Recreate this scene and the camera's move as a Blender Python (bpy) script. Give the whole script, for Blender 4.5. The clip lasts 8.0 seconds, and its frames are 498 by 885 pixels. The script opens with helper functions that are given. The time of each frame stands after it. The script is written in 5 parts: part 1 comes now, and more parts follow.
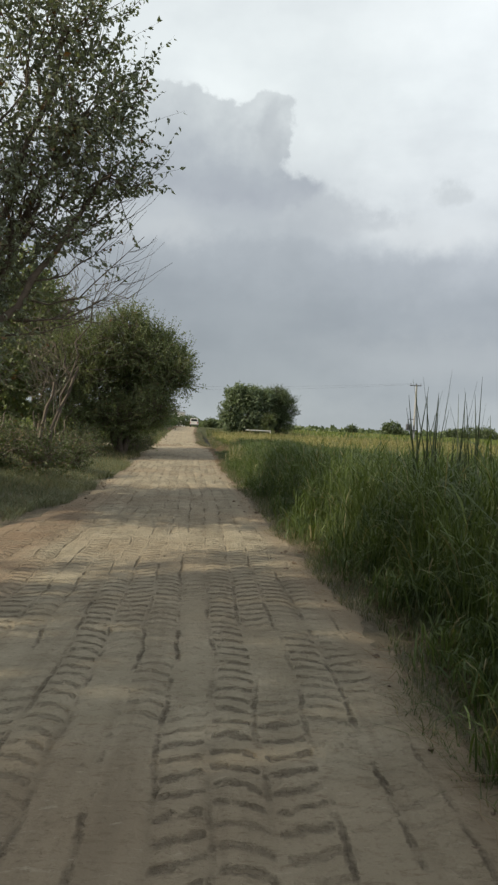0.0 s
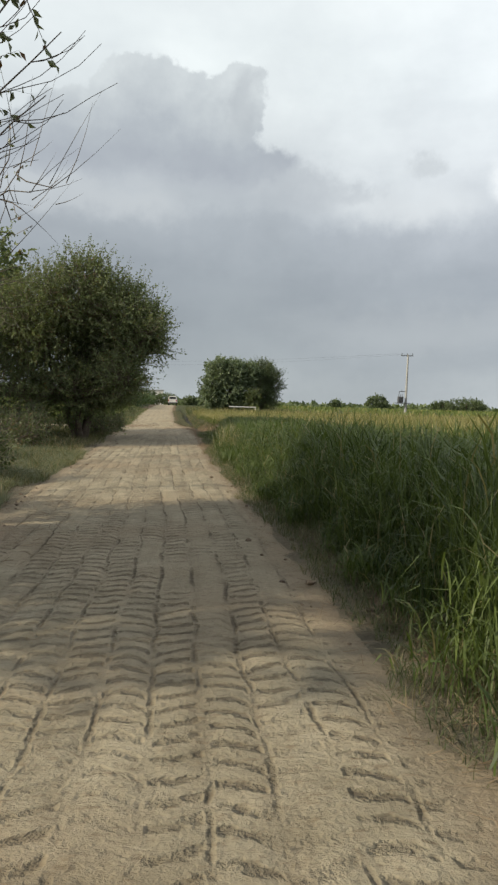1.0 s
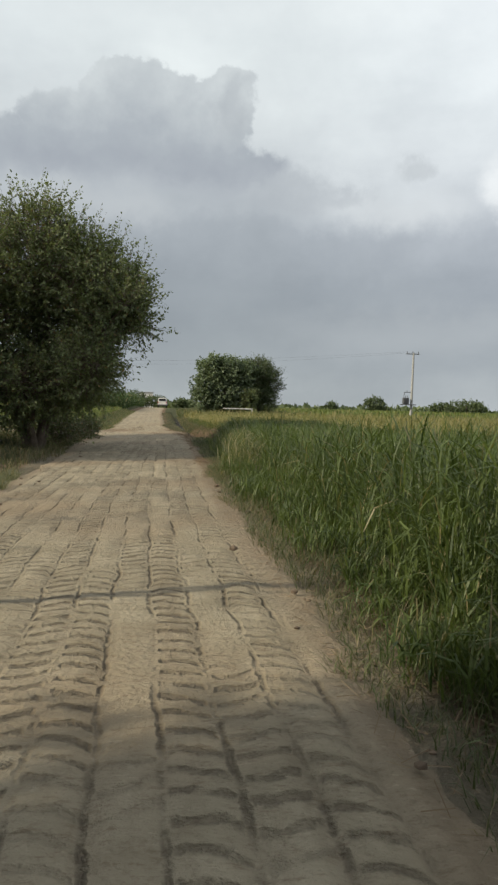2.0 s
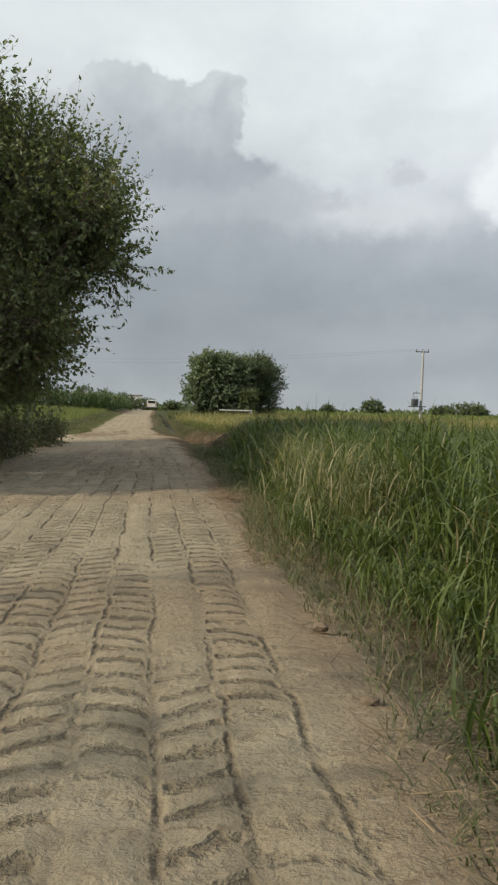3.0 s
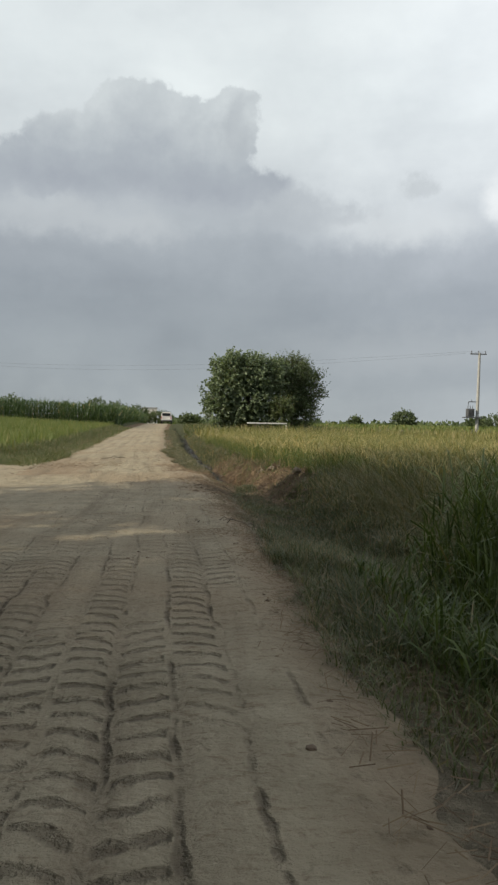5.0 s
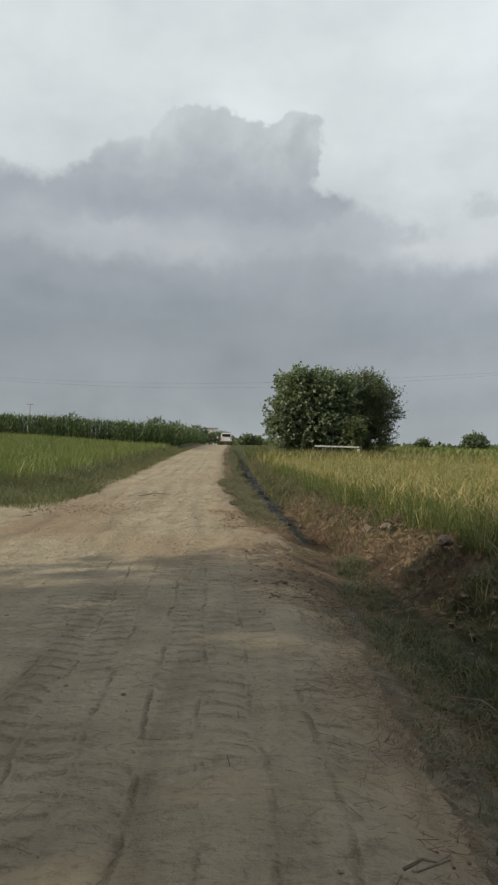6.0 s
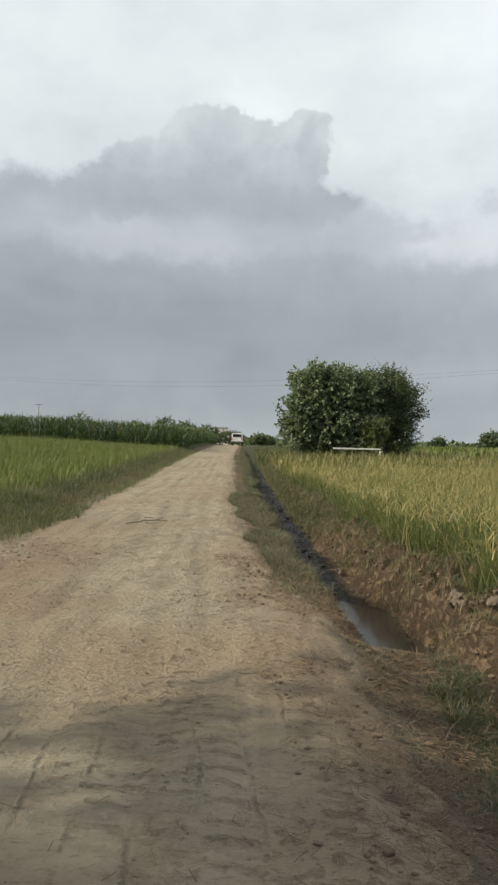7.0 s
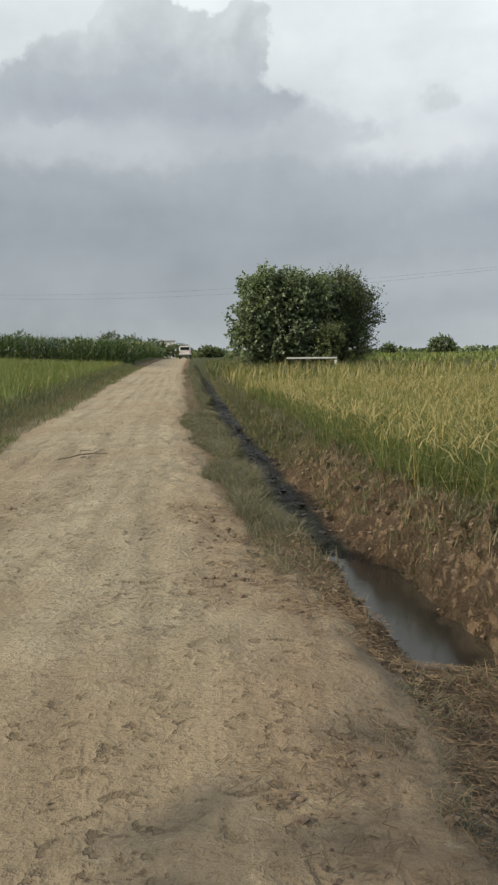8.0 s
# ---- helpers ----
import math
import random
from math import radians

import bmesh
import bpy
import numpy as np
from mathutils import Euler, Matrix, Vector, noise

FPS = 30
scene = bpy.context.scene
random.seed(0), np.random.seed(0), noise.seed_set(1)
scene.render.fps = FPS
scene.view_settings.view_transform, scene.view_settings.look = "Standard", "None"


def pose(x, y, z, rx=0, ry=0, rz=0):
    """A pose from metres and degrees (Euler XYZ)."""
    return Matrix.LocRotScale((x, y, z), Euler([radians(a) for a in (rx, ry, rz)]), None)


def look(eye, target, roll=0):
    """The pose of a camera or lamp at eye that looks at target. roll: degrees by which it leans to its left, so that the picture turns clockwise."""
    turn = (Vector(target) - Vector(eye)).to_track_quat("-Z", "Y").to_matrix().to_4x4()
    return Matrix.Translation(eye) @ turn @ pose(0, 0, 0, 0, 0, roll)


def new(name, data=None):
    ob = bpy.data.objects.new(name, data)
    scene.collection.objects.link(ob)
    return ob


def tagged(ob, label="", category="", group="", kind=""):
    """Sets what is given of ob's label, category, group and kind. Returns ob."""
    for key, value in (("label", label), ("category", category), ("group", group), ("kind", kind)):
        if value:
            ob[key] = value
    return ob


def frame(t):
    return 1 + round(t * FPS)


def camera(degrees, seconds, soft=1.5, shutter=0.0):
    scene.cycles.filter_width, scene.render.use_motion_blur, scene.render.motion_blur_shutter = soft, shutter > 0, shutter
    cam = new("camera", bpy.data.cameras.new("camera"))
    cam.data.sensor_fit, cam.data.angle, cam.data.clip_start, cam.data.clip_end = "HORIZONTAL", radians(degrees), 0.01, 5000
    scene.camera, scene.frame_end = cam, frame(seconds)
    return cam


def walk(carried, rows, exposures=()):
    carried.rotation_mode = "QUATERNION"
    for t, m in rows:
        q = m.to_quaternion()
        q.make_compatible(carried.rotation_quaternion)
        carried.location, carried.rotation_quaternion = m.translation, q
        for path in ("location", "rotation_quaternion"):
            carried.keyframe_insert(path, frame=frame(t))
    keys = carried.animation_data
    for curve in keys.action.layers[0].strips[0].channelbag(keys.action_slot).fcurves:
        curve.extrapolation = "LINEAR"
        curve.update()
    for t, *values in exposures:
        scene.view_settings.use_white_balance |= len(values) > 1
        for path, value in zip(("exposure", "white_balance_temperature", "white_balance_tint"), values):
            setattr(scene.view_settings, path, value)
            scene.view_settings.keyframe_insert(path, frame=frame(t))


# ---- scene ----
cam = camera(36.2, 8.0, 2.4)
PATH = [
    (0, (0.706, -3.433, 1.41), (0.792, -1.435, 1.373), 2.9),
    (0.2, (0.679, -2.002, 1.377), (0.782, -0.005, 1.329), 2.6),
    (0.5, (0.638, 0.112, 1.335), (0.75, 2.107, 1.256), 2.1),
    (0.7, (0.607, 1.442, 1.323), (0.738, 3.435, 1.23), 1.9),
    (1, (0.565, 3.384, 1.314), (0.706, 5.376, 1.219), 1.6),
    (1.2, (0.552, 4.669, 1.304), (0.701, 6.661, 1.206), 1.6),
    (1.5, (0.536, 6.632, 1.284), (0.689, 8.624, 1.191), 1.5),
    (1.7, (0.513, 8.092, 1.254), (0.67, 10.084, 1.164), 1.5),
    (2.8, (0.31, 17.089, 0.978), (0.499, 19.078, 0.9), 1.5),
    (3, (0.29, 18.41, 0.964), (0.482, 20.399, 0.888), 1.5),
    (3.2, (0.282, 19.545, 0.972), (0.472, 21.534, 0.895), 1.3),
    (3.5, (0.272, 21.124, 0.995), (0.462, 23.113, 0.916), 1.1),
    (3.7, (0.258, 22.142, 1.003), (0.45, 24.131, 0.923), 0.9),
    (4, (0.231, 23.709, 1.011), (0.424, 25.699, 0.944), 0.7),
    (4.2, (0.207, 24.96, 1.009), (0.398, 26.95, 0.951), 0.7),
    (5.3, (0.042, 32.857, 1.003), (0.162, 34.853, 0.976), 0.8),
    (5.5, (0.023, 33.935, 1.043), (0.113, 35.933, 1.053), 0.3),
    (5.7, (-0.003, 34.994, 1.084), (0.064, 36.993, 1.125), 0.9),
    (6, (-0.056, 36.483, 1.147), (-0.064, 38.483, 1.154), 1.7),
    (6.2, (-0.112, 37.356, 1.193), (-0.176, 39.355, 1.196), 1.9),
    (6.5, (-0.191, 38.527, 1.264), (-0.258, 40.526, 1.23), 2.3),
    (6.7, (-0.205, 39.23, 1.315), (-0.267, 41.229, 1.283), 1.9),
    (7, (-0.21, 40.163, 1.383), (-0.246, 42.163, 1.386), 1.4),
    (7.2, (-0.234, 40.697, 1.414), (-0.236, 42.697, 1.417), 0.8),
    (7.5, (-0.279, 41.399, 1.436), (-0.275, 43.399, 1.404), -0.1),
    (7.7, (-0.303, 41.822, 1.423), (-0.278, 43.82, 1.329), -0.3),
    (7.8, (-0.315, 42.02, 1.41), (-0.277, 44.014, 1.265), -0.4),
    (8, (-0.338, 42.417, 1.385), (-0.241, 44.402, 1.159), -0.6),
]
walk(cam, [(t, look(eye, target, roll)) for t, eye, target, roll in PATH],
     [(0, 0.1, 6330, 7), (0.5, 0.0, 6330, 7), (1, 0.14, 6330, 7), (1.5, 0.02, 6330, 7), (4, 0.02, 6330, 7), (5.5, 0.0, 6330, 7), (6, -0.12, 6330, 7), (6.5, 0.08, 6330, 7), (7, 0.10, 6330, 7), (7.5, -0.02, 6330, 7), (8, 0.10, 6330, 7)])

# ---- world, sun, exposure ----
SUN_ELEV, SUN_FROM = 29.0, -103.0          # degrees up; compass side it comes from; from +y towards +x


def node(nt, kind):
    return nt.nodes.new(kind)


def attr_fac(nt, name):
    n = nt.nodes.new("ShaderNodeAttribute")
    n.attribute_name = name
    return n.outputs["Fac"]


def smooth_range(nt, value, low, high):
    n = nt.nodes.new("ShaderNodeMapRange")
    n.interpolation_type = "SMOOTHSTEP"
    nt.links.new(value, n.inputs[0])
    n.inputs[1].default_value, n.inputs[2].default_value = low, high
    return n.outputs[0]


def math_node(nt, op, a, b=None, c=None, clamp=False):
    n = nt.nodes.new("ShaderNodeMath")
    n.operation, n.use_clamp = op, clamp
    for i, v in enumerate((a, b, c)):
        if v is None:
            continue
        if isinstance(v, (int, float)):
            n.inputs[i].default_value = v
        else:
            nt.links.new(v, n.inputs[i])
    return n.outputs[0]


def ramp_node(nt, fac, stops, interp="LINEAR"):
    n = nt.nodes.new("ShaderNodeValToRGB")
    n.color_ramp.interpolation = interp
    els = n.color_ramp.elements
    while len(els) < len(stops):
        els.new(0.5)
    for el, (p, c) in zip(els, stops):
        el.position = p
        el.color = (*c, 1) if len(c) == 3 else c
    nt.links.new(fac, n.inputs[0])
    return n.outputs[0]


def mix_node(nt, fac, a, b, blend="MIX"):
    n = nt.nodes.new("ShaderNodeMix")
    n.data_type, n.blend_type, n.clamp_factor = "RGBA", blend, True
    for i, v in ((0, fac), (6, a), (7, b)):
        if isinstance(v, (int, float)):
            n.inputs[i].default_value = v
        elif isinstance(v, tuple):
            n.inputs[i].default_value = (*v, 1)
        else:
            nt.links.new(v, n.inputs[i])
    return n.outputs[2]


def noise_node(nt, vec, scale, detail=4.0, rough=0.55, out=0):
    n = nt.nodes.new("ShaderNodeTexNoise")
    n.inputs["Scale"].default_value, n.inputs["Detail"].default_value, n.inputs["Roughness"].default_value = scale, detail, rough
    if vec is not None:
        nt.links.new(vec, n.inputs["Vector"])
    return n.outputs[out]


def build_world():
    w = bpy.data.worlds.new("sky")
    scene.world = w
    w.use_nodes = True
    nt = w.node_tree
    nt.nodes.clear()
    out, bg = node(nt, "ShaderNodeOutputWorld"), node(nt, "ShaderNodeBackground")
    sky = node(nt, "ShaderNodeTexSky")
    sky.sky_type, sky.sun_disc = "NISHITA", False
    sky.sun_elevation, sky.sun_rotation = radians(SUN_ELEV), radians(SUN_FROM)
    clear = mix_node(nt, 1.0, sky.outputs[0], (0.08, 0.08, 0.08), "MULTIPLY")
    tc = node(nt, "ShaderNodeTexCoord")
    d = tc.outputs["Generated"]
    sep = node(nt, "ShaderNodeSeparateXYZ")
    nt.links.new(d, sep.inputs[0])
    # azimuth and elevation in degrees, both ruffled by noise as cloud edges are
    az = math_node(nt, "MULTIPLY", math_node(nt, "ARCTAN2", sep.outputs[0], sep.outputs[1]), 57.3)
    el = math_node(nt, "MULTIPLY", math_node(nt, "ARCSINE", sep.outputs[2]), 57.3)
    wob, fray = node(nt, "ShaderNodeSeparateColor"), node(nt, "ShaderNodeSeparateColor")
    nt.links.new(noise_node(nt, d, 11.0, 3.0, 0.5, 1), wob.inputs[0])
    nt.links.new(noise_node(nt, d, 34.0, 6.0, 0.6, 1), fray.inputs[0])

    def ruffled(value, k, coarse, fine):
        v = math_node(nt, "MULTIPLY_ADD", math_node(nt, "SUBTRACT", wob.outputs[k], 0.5), coarse, value)
        return math_node(nt, "MULTIPLY_ADD", math_node(nt, "SUBTRACT", fray.outputs[k], 0.5), fine, v)

    a, e = ruffled(az, 0, 4.2, 2.6), ruffled(el, 1, 3.4, 2.4)

    def puff(ca, ce, ra, re, soft):
        """A soft mask: 1 inside an ellipse of the sky, 0 outside."""
        q = math_node(nt, "SQRT", math_node(nt, "ADD",
                      math_node(nt, "POWER", math_node(nt, "ABSOLUTE", math_node(nt, "MULTIPLY", math_node(nt, "SUBTRACT", a, ca), 1 / ra)), 2.0),
                      math_node(nt, "POWER", math_node(nt, "ABSOLUTE", math_node(nt, "MULTIPLY", math_node(nt, "SUBTRACT", e, ce), 1 / re)), 2.0)))
        return smooth_range(nt, q, 1 + soft, 1 - soft)

    def lay(under, mask, amount, over):
        return mix_node(nt, math_node(nt, "MULTIPLY", mask, amount), under, over)

    # the grey overcast from the horizon to the zenith; its bright upper part reaches lower on the right
    lower = math_node(nt, "MULTIPLY", smooth_range(nt, a, 5.0, 13.0), 1.6)
    upn = math_node(nt, "MULTIPLY", math_node(nt, "ADD", e, math_node(nt, "MULTIPLY", lower, smooth_range(nt, e, 9.0, 14.0))), 1 / 90, clamp=True)
    deck = ramp_node(nt, upn, [(0.0, (0.41, 0.435, 0.445)), (0.035, (0.35, 0.375, 0.395)), (0.10, (0.335, 0.36, 0.388)), (0.15, (0.41, 0.435, 0.465)),
                               (0.18, (0.56, 0.585, 0.605)), (0.21, (0.68, 0.705, 0.715)), (0.27, (0.79, 0.82, 0.82)), (0.5, (0.76, 0.78, 0.79)), (1.0, (0.60, 0.62, 0.66))])
    streak = node(nt, "ShaderNodeMapping")
    streak.inputs["Scale"].default_value = (2.2, 2.2, 6.0)
    nt.links.new(d, streak.inputs[0])
    bands = noise_node(nt, streak.outputs[0], 2.2, 5.0, 0.5)
    deck = mix_node(nt, 0.42, deck, ramp_node(nt, bands, [(0.3, (0.76, 0.77, 0.80)), (0.5, (0.98, 0.98, 0.99)), (0.72, (1.14, 1.13, 1.12))]), "MULTIPLY")
    deck = mix_node(nt, 0.5, deck, ramp_node(nt, noise_node(nt, d, 7.0, 6.0, 0.55), [(0.3, (0.86, 0.865, 0.88)), (0.7, (1.12, 1.115, 1.11))]), "MULTIPLY")
    # brighter towards the right, where the deck is thin
    deck = mix_node(nt, smooth_range(nt, a, 2.0, 26.0), deck, mix_node(nt, 1.0, deck, (1.14, 1.13, 1.14), "MULTIPLY"))
    # the towering cloud
    masks = [puff(-3.0, 17.6, 7.4, 4.6, 0.10), puff(-5.2, 21.2, 2.9, 2.2, 0.08), puff(-1.7, 21.4, 2.9, 2.2, 0.10), puff(2.0, 21.3, 2.9, 2.5, 0.08), puff(-8.8, 19.4, 3.4, 2.2, 0.12),
             puff(-12.2, 17.6, 3.6, 2.0, 0.2), puff(2.2, 17.6, 2.6, 2.6, 0.15), puff(4.6, 17.0, 2.4, 1.1, 0.4), puff(-17.5, 16.6, 7.5, 1.7, 0.4)]
    body = masks[0]
    for m in masks[1:]:
        body = math_node(nt, "MAXIMUM", body, m)
    body = math_node(nt, "MULTIPLY", body, smooth_range(nt, e, 14.2, 17.8))
    lump = noise_node(nt, d, 12.0, 6.0, 0.58)
    shade = math_node(nt, "ADD", smooth_range(nt, e, 15.0, 23.5), math_node(nt, "MULTIPLY", math_node(nt, "SUBTRACT", lump, 0.5), 1.1))
    cloud = ramp_node(nt, shade, [(0.0, (0.36, 0.38, 0.425)), (0.4, (0.42, 0.445, 0.48)), (0.75, (0.53, 0.555, 0.575)), (1.0, (0.64, 0.665, 0.675))])
    deck = lay(deck, body, 0.9, cloud)
    # the darker flank of its highest lobe, pale gaps under it, grey rags before the bright tear on the right
    deck = lay(deck, math_node(nt, "MULTIPLY", puff(2.9, 21.2, 1.3, 1.7, 0.5), body), 0.45, (0.40, 0.42, 0.45))
    deck = lay(deck, puff(-10.0, 14.4, 5.5, 1.3, 0.6), 0.50, (0.57, 0.585, 0.60))
    deck = lay(deck, puff(-3.6, 13.9, 2.6, 0.9, 0.7), 0.45, (0.57, 0.585, 0.60))
    deck = lay(deck, puff(-15.0, 12.2, 7.0, 1.0, 0.7), 0.30, (0.36, 0.38, 0.41))
    deck = lay(deck, puff(7.6, 15.4, 4.0, 1.1, 0.5), 0.55, (0.44, 0.46, 0.49))
    deck = lay(deck, puff(12.2, 15.4, 1.1, 0.6, 0.6), 0.5, (0.48, 0.50, 0.53))
    deck = lay(deck, puff(16.4, 17.1, 1.3, 0.6, 0.6), 0.5, (0.50, 0.52, 0.54))
    deck = lay(deck, puff(15.5, 14.5, 4.0, 1.0, 0.8), 0.4, (0.76, 0.77, 0.775))
    deck = lay(deck, puff(24.0, 16.0, 2.6, 2.6, 0.4), 0.8, (0.95, 0.95, 0.95))
    deck = lay(deck, puff(17.0, 6.0, 9.0, 1.4, 0.8), 0.35, (0.48, 0.495, 0.51))
    final = mix_node(nt, 0.97, clear, deck)
    nt.links.new(final, bg.inputs[0])
    bg.inputs[1].default_value = 1.0
    nt.links.new(bg.outputs[0], out.inputs[0])


build_world()
sun = new("sun", bpy.data.lights.new("sun", "SUN"))
sun.data.energy, sun.data.angle, sun.data.color = 5.0, radians(0.9), (1.0, 0.87, 0.66)
_az, _el = radians(SUN_FROM), radians(SUN_ELEV)
sun.matrix_world = look((60 * math.sin(_az) * math.cos(_el), 60 * math.cos(_az) * math.cos(_el), 60 * math.sin(_el)), (0, 0, 0))

# ---- materials ----


def base_mat(name):
    m = bpy.data.materials.new(name)
    m.use_nodes = True
    nt = m.node_tree
    return m, nt, nt.nodes["Principled BSDF"]


def coords(nt):
    return node(nt, "ShaderNodeTexCoord").outputs["Object"]


def bump(nt, p, height, strength, dist=0.02):
    b = node(nt, "ShaderNodeBump")
    b.inputs["Strength"].default_value, b.inputs["Distance"].default_value = strength, dist
    nt.links.new(height, b.inputs["Height"])
    nt.links.new(b.outputs[0], p.inputs["Normal"])


def leaf_mat(name, dark, light, dry=None, dry_amount=0.0, through_light=0.35, rough=0.5, patch=0.5):
    """Leaves and blades: colour varies from blade to blade and in drifts, some light comes through."""
    m, nt, p = base_mat(name)
    isl = node(nt, "ShaderNodeNewGeometry").outputs["Random Per Island"]
    drift = noise_node(nt, coords(nt), patch, 3.0)
    f = math_node(nt, "ADD", math_node(nt, "MULTIPLY", isl, 0.6), math_node(nt, "SUBTRACT", math_node(nt, "MULTIPLY", drift, 1.3), 0.45), clamp=True)
    col = mix_node(nt, f, dark, light)
    if dry:
        hit = math_node(nt, "GREATER_THAN", math_node(nt, "FRACT", math_node(nt, "MULTIPLY", isl, 37.7)), 1 - dry_amount)
        col = mix_node(nt, hit, col, dry)
    nt.links.new(col, p.inputs["Base Color"])
    p.inputs["Roughness"].default_value = rough
    p.inputs["Specular IOR Level"].default_value = 0.35
    tr = node(nt, "ShaderNodeBsdfTranslucent")
    nt.links.new(mix_node(nt, 1.0, col, (1.25, 1.3, 0.6), "MULTIPLY"), tr.inputs[0])
    mx = node(nt, "ShaderNodeMixShader")
    mx.inputs[0].default_value = through_light
    nt.links.new(p.outputs[0], mx.inputs[1])
    nt.links.new(tr.outputs[0], mx.inputs[2])
    nt.links.new(mx.outputs[0], nt.nodes["Material Output"].inputs[0])
    return m


def plain_mat(name, c1, c2, scale, rough=0.8, metal=0.0, bump_scale=60.0, bump_strength=0.3, dist=0.01):
    m, nt, p = base_mat(name)
    co = coords(nt)
    f = noise_node(nt, co, scale, 6.0, 0.6)
    g = noise_node(nt, co, scale * 9, 4.0, 0.6)
    mixf = math_node(nt, "MULTIPLY_ADD", math_node(nt, "SUBTRACT", math_node(nt, "ADD", f, math_node(nt, "MULTIPLY", g, 0.5)), 0.75), 2.2, 0.5, clamp=True)
    nt.links.new(mix_node(nt, mixf, c1, c2), p.inputs["Base Color"])
    p.inputs["Roughness"].default_value, p.inputs["Metallic"].default_value = rough, metal
    bump(nt, p, noise_node(nt, co, bump_scale, 4.0), bump_strength, dist)
    return m


def road_material():
    """Dusty earth. 'across' is the way from the middle of the track, 'fresh' how clear the tyre prints are, a last mask
    the shade painted into the ruts.
    """
    m, nt, p = base_mat("dirt_road")
    co = coords(nt)
    big, mid, fine = noise_node(nt, co, 0.35, 4.0), noise_node(nt, co, 2.3, 6.0, 0.6), noise_node(nt, co, 28.0, 6.0, 0.65)
    pos = node(nt, "ShaderNodeSeparateXYZ")
    nt.links.new(co, pos.inputs[0])
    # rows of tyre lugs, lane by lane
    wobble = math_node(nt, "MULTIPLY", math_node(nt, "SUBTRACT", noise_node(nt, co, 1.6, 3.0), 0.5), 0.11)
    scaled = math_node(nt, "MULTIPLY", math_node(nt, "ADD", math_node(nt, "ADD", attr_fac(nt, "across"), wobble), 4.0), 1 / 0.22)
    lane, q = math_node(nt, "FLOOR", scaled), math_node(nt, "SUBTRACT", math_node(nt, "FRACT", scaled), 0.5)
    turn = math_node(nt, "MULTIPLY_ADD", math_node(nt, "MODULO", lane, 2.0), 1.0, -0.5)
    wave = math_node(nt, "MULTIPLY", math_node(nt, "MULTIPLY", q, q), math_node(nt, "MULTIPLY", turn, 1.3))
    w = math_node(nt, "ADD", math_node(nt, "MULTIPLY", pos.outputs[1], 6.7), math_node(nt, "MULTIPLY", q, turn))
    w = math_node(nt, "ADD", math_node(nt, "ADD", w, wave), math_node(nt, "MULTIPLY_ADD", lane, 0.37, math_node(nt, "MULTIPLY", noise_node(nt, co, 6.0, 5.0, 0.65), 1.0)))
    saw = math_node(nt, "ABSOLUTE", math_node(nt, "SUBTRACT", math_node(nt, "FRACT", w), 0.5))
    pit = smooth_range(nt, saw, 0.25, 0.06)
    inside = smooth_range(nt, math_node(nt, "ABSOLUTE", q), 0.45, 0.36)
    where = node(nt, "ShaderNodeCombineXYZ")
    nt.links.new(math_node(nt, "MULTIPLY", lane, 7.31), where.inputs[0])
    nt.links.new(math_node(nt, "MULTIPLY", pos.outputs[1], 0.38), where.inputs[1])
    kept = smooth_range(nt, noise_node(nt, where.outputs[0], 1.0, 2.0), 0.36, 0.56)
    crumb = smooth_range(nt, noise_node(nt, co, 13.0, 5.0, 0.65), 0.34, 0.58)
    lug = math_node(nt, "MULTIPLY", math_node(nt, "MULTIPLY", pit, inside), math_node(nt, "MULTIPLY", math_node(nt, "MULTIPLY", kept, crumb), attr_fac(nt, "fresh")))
    # broken rut pressed along each lane's border, its shade painted dark below
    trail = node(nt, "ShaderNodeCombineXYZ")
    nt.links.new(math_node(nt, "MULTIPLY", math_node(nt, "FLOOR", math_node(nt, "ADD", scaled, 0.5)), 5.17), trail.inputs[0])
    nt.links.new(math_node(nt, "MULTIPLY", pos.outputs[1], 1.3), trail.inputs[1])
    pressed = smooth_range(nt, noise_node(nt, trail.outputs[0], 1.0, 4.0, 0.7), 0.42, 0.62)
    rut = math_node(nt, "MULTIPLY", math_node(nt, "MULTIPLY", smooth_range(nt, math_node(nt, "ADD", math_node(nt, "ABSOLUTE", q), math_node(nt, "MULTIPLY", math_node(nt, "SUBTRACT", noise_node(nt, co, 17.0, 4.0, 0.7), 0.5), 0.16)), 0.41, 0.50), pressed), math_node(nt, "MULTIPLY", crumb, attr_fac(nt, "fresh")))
    col = mix_node(nt, ramp_node(nt, mid, [(0.3, (0, 0, 0)), (0.7, (1, 1, 1))]), (0.235, 0.203, 0.142), (0.372, 0.325, 0.236))
    col = mix_node(nt, ramp_node(nt, big, [(0.45, (0, 0, 0)), (0.68, (1, 1, 1))]), col, (0.275, 0.22, 0.15))
    # brown smears drawn out along the way
    sm = node(nt, "ShaderNodeMapping")
    sm.inputs["Scale"].default_value = (3.0, 0.16, 1.0)
    nt.links.new(co, sm.inputs[0])
    smear = noise_node(nt, sm.outputs[0], 1.3, 6.0, 0.68)
    col = mix_node(nt, math_node(nt, "MULTIPLY", ramp_node(nt, smear, [(0.5, (0, 0, 0)), (0.66, (1, 1, 1))]), 0.42), col, (0.17, 0.137, 0.095))
    # cracked and broken crust
    crack = noise_node(nt, co, 15.0, 5.0, 0.62)
    patchy = smooth_range(nt, noise_node(nt, co, 0.9, 3.0), 0.42, 0.6)
    chip = math_node(nt, "MULTIPLY", smooth_range(nt, crack, 0.56, 0.65), math_node(nt, "MULTIPLY", patchy, attr_fac(nt, "crust")))
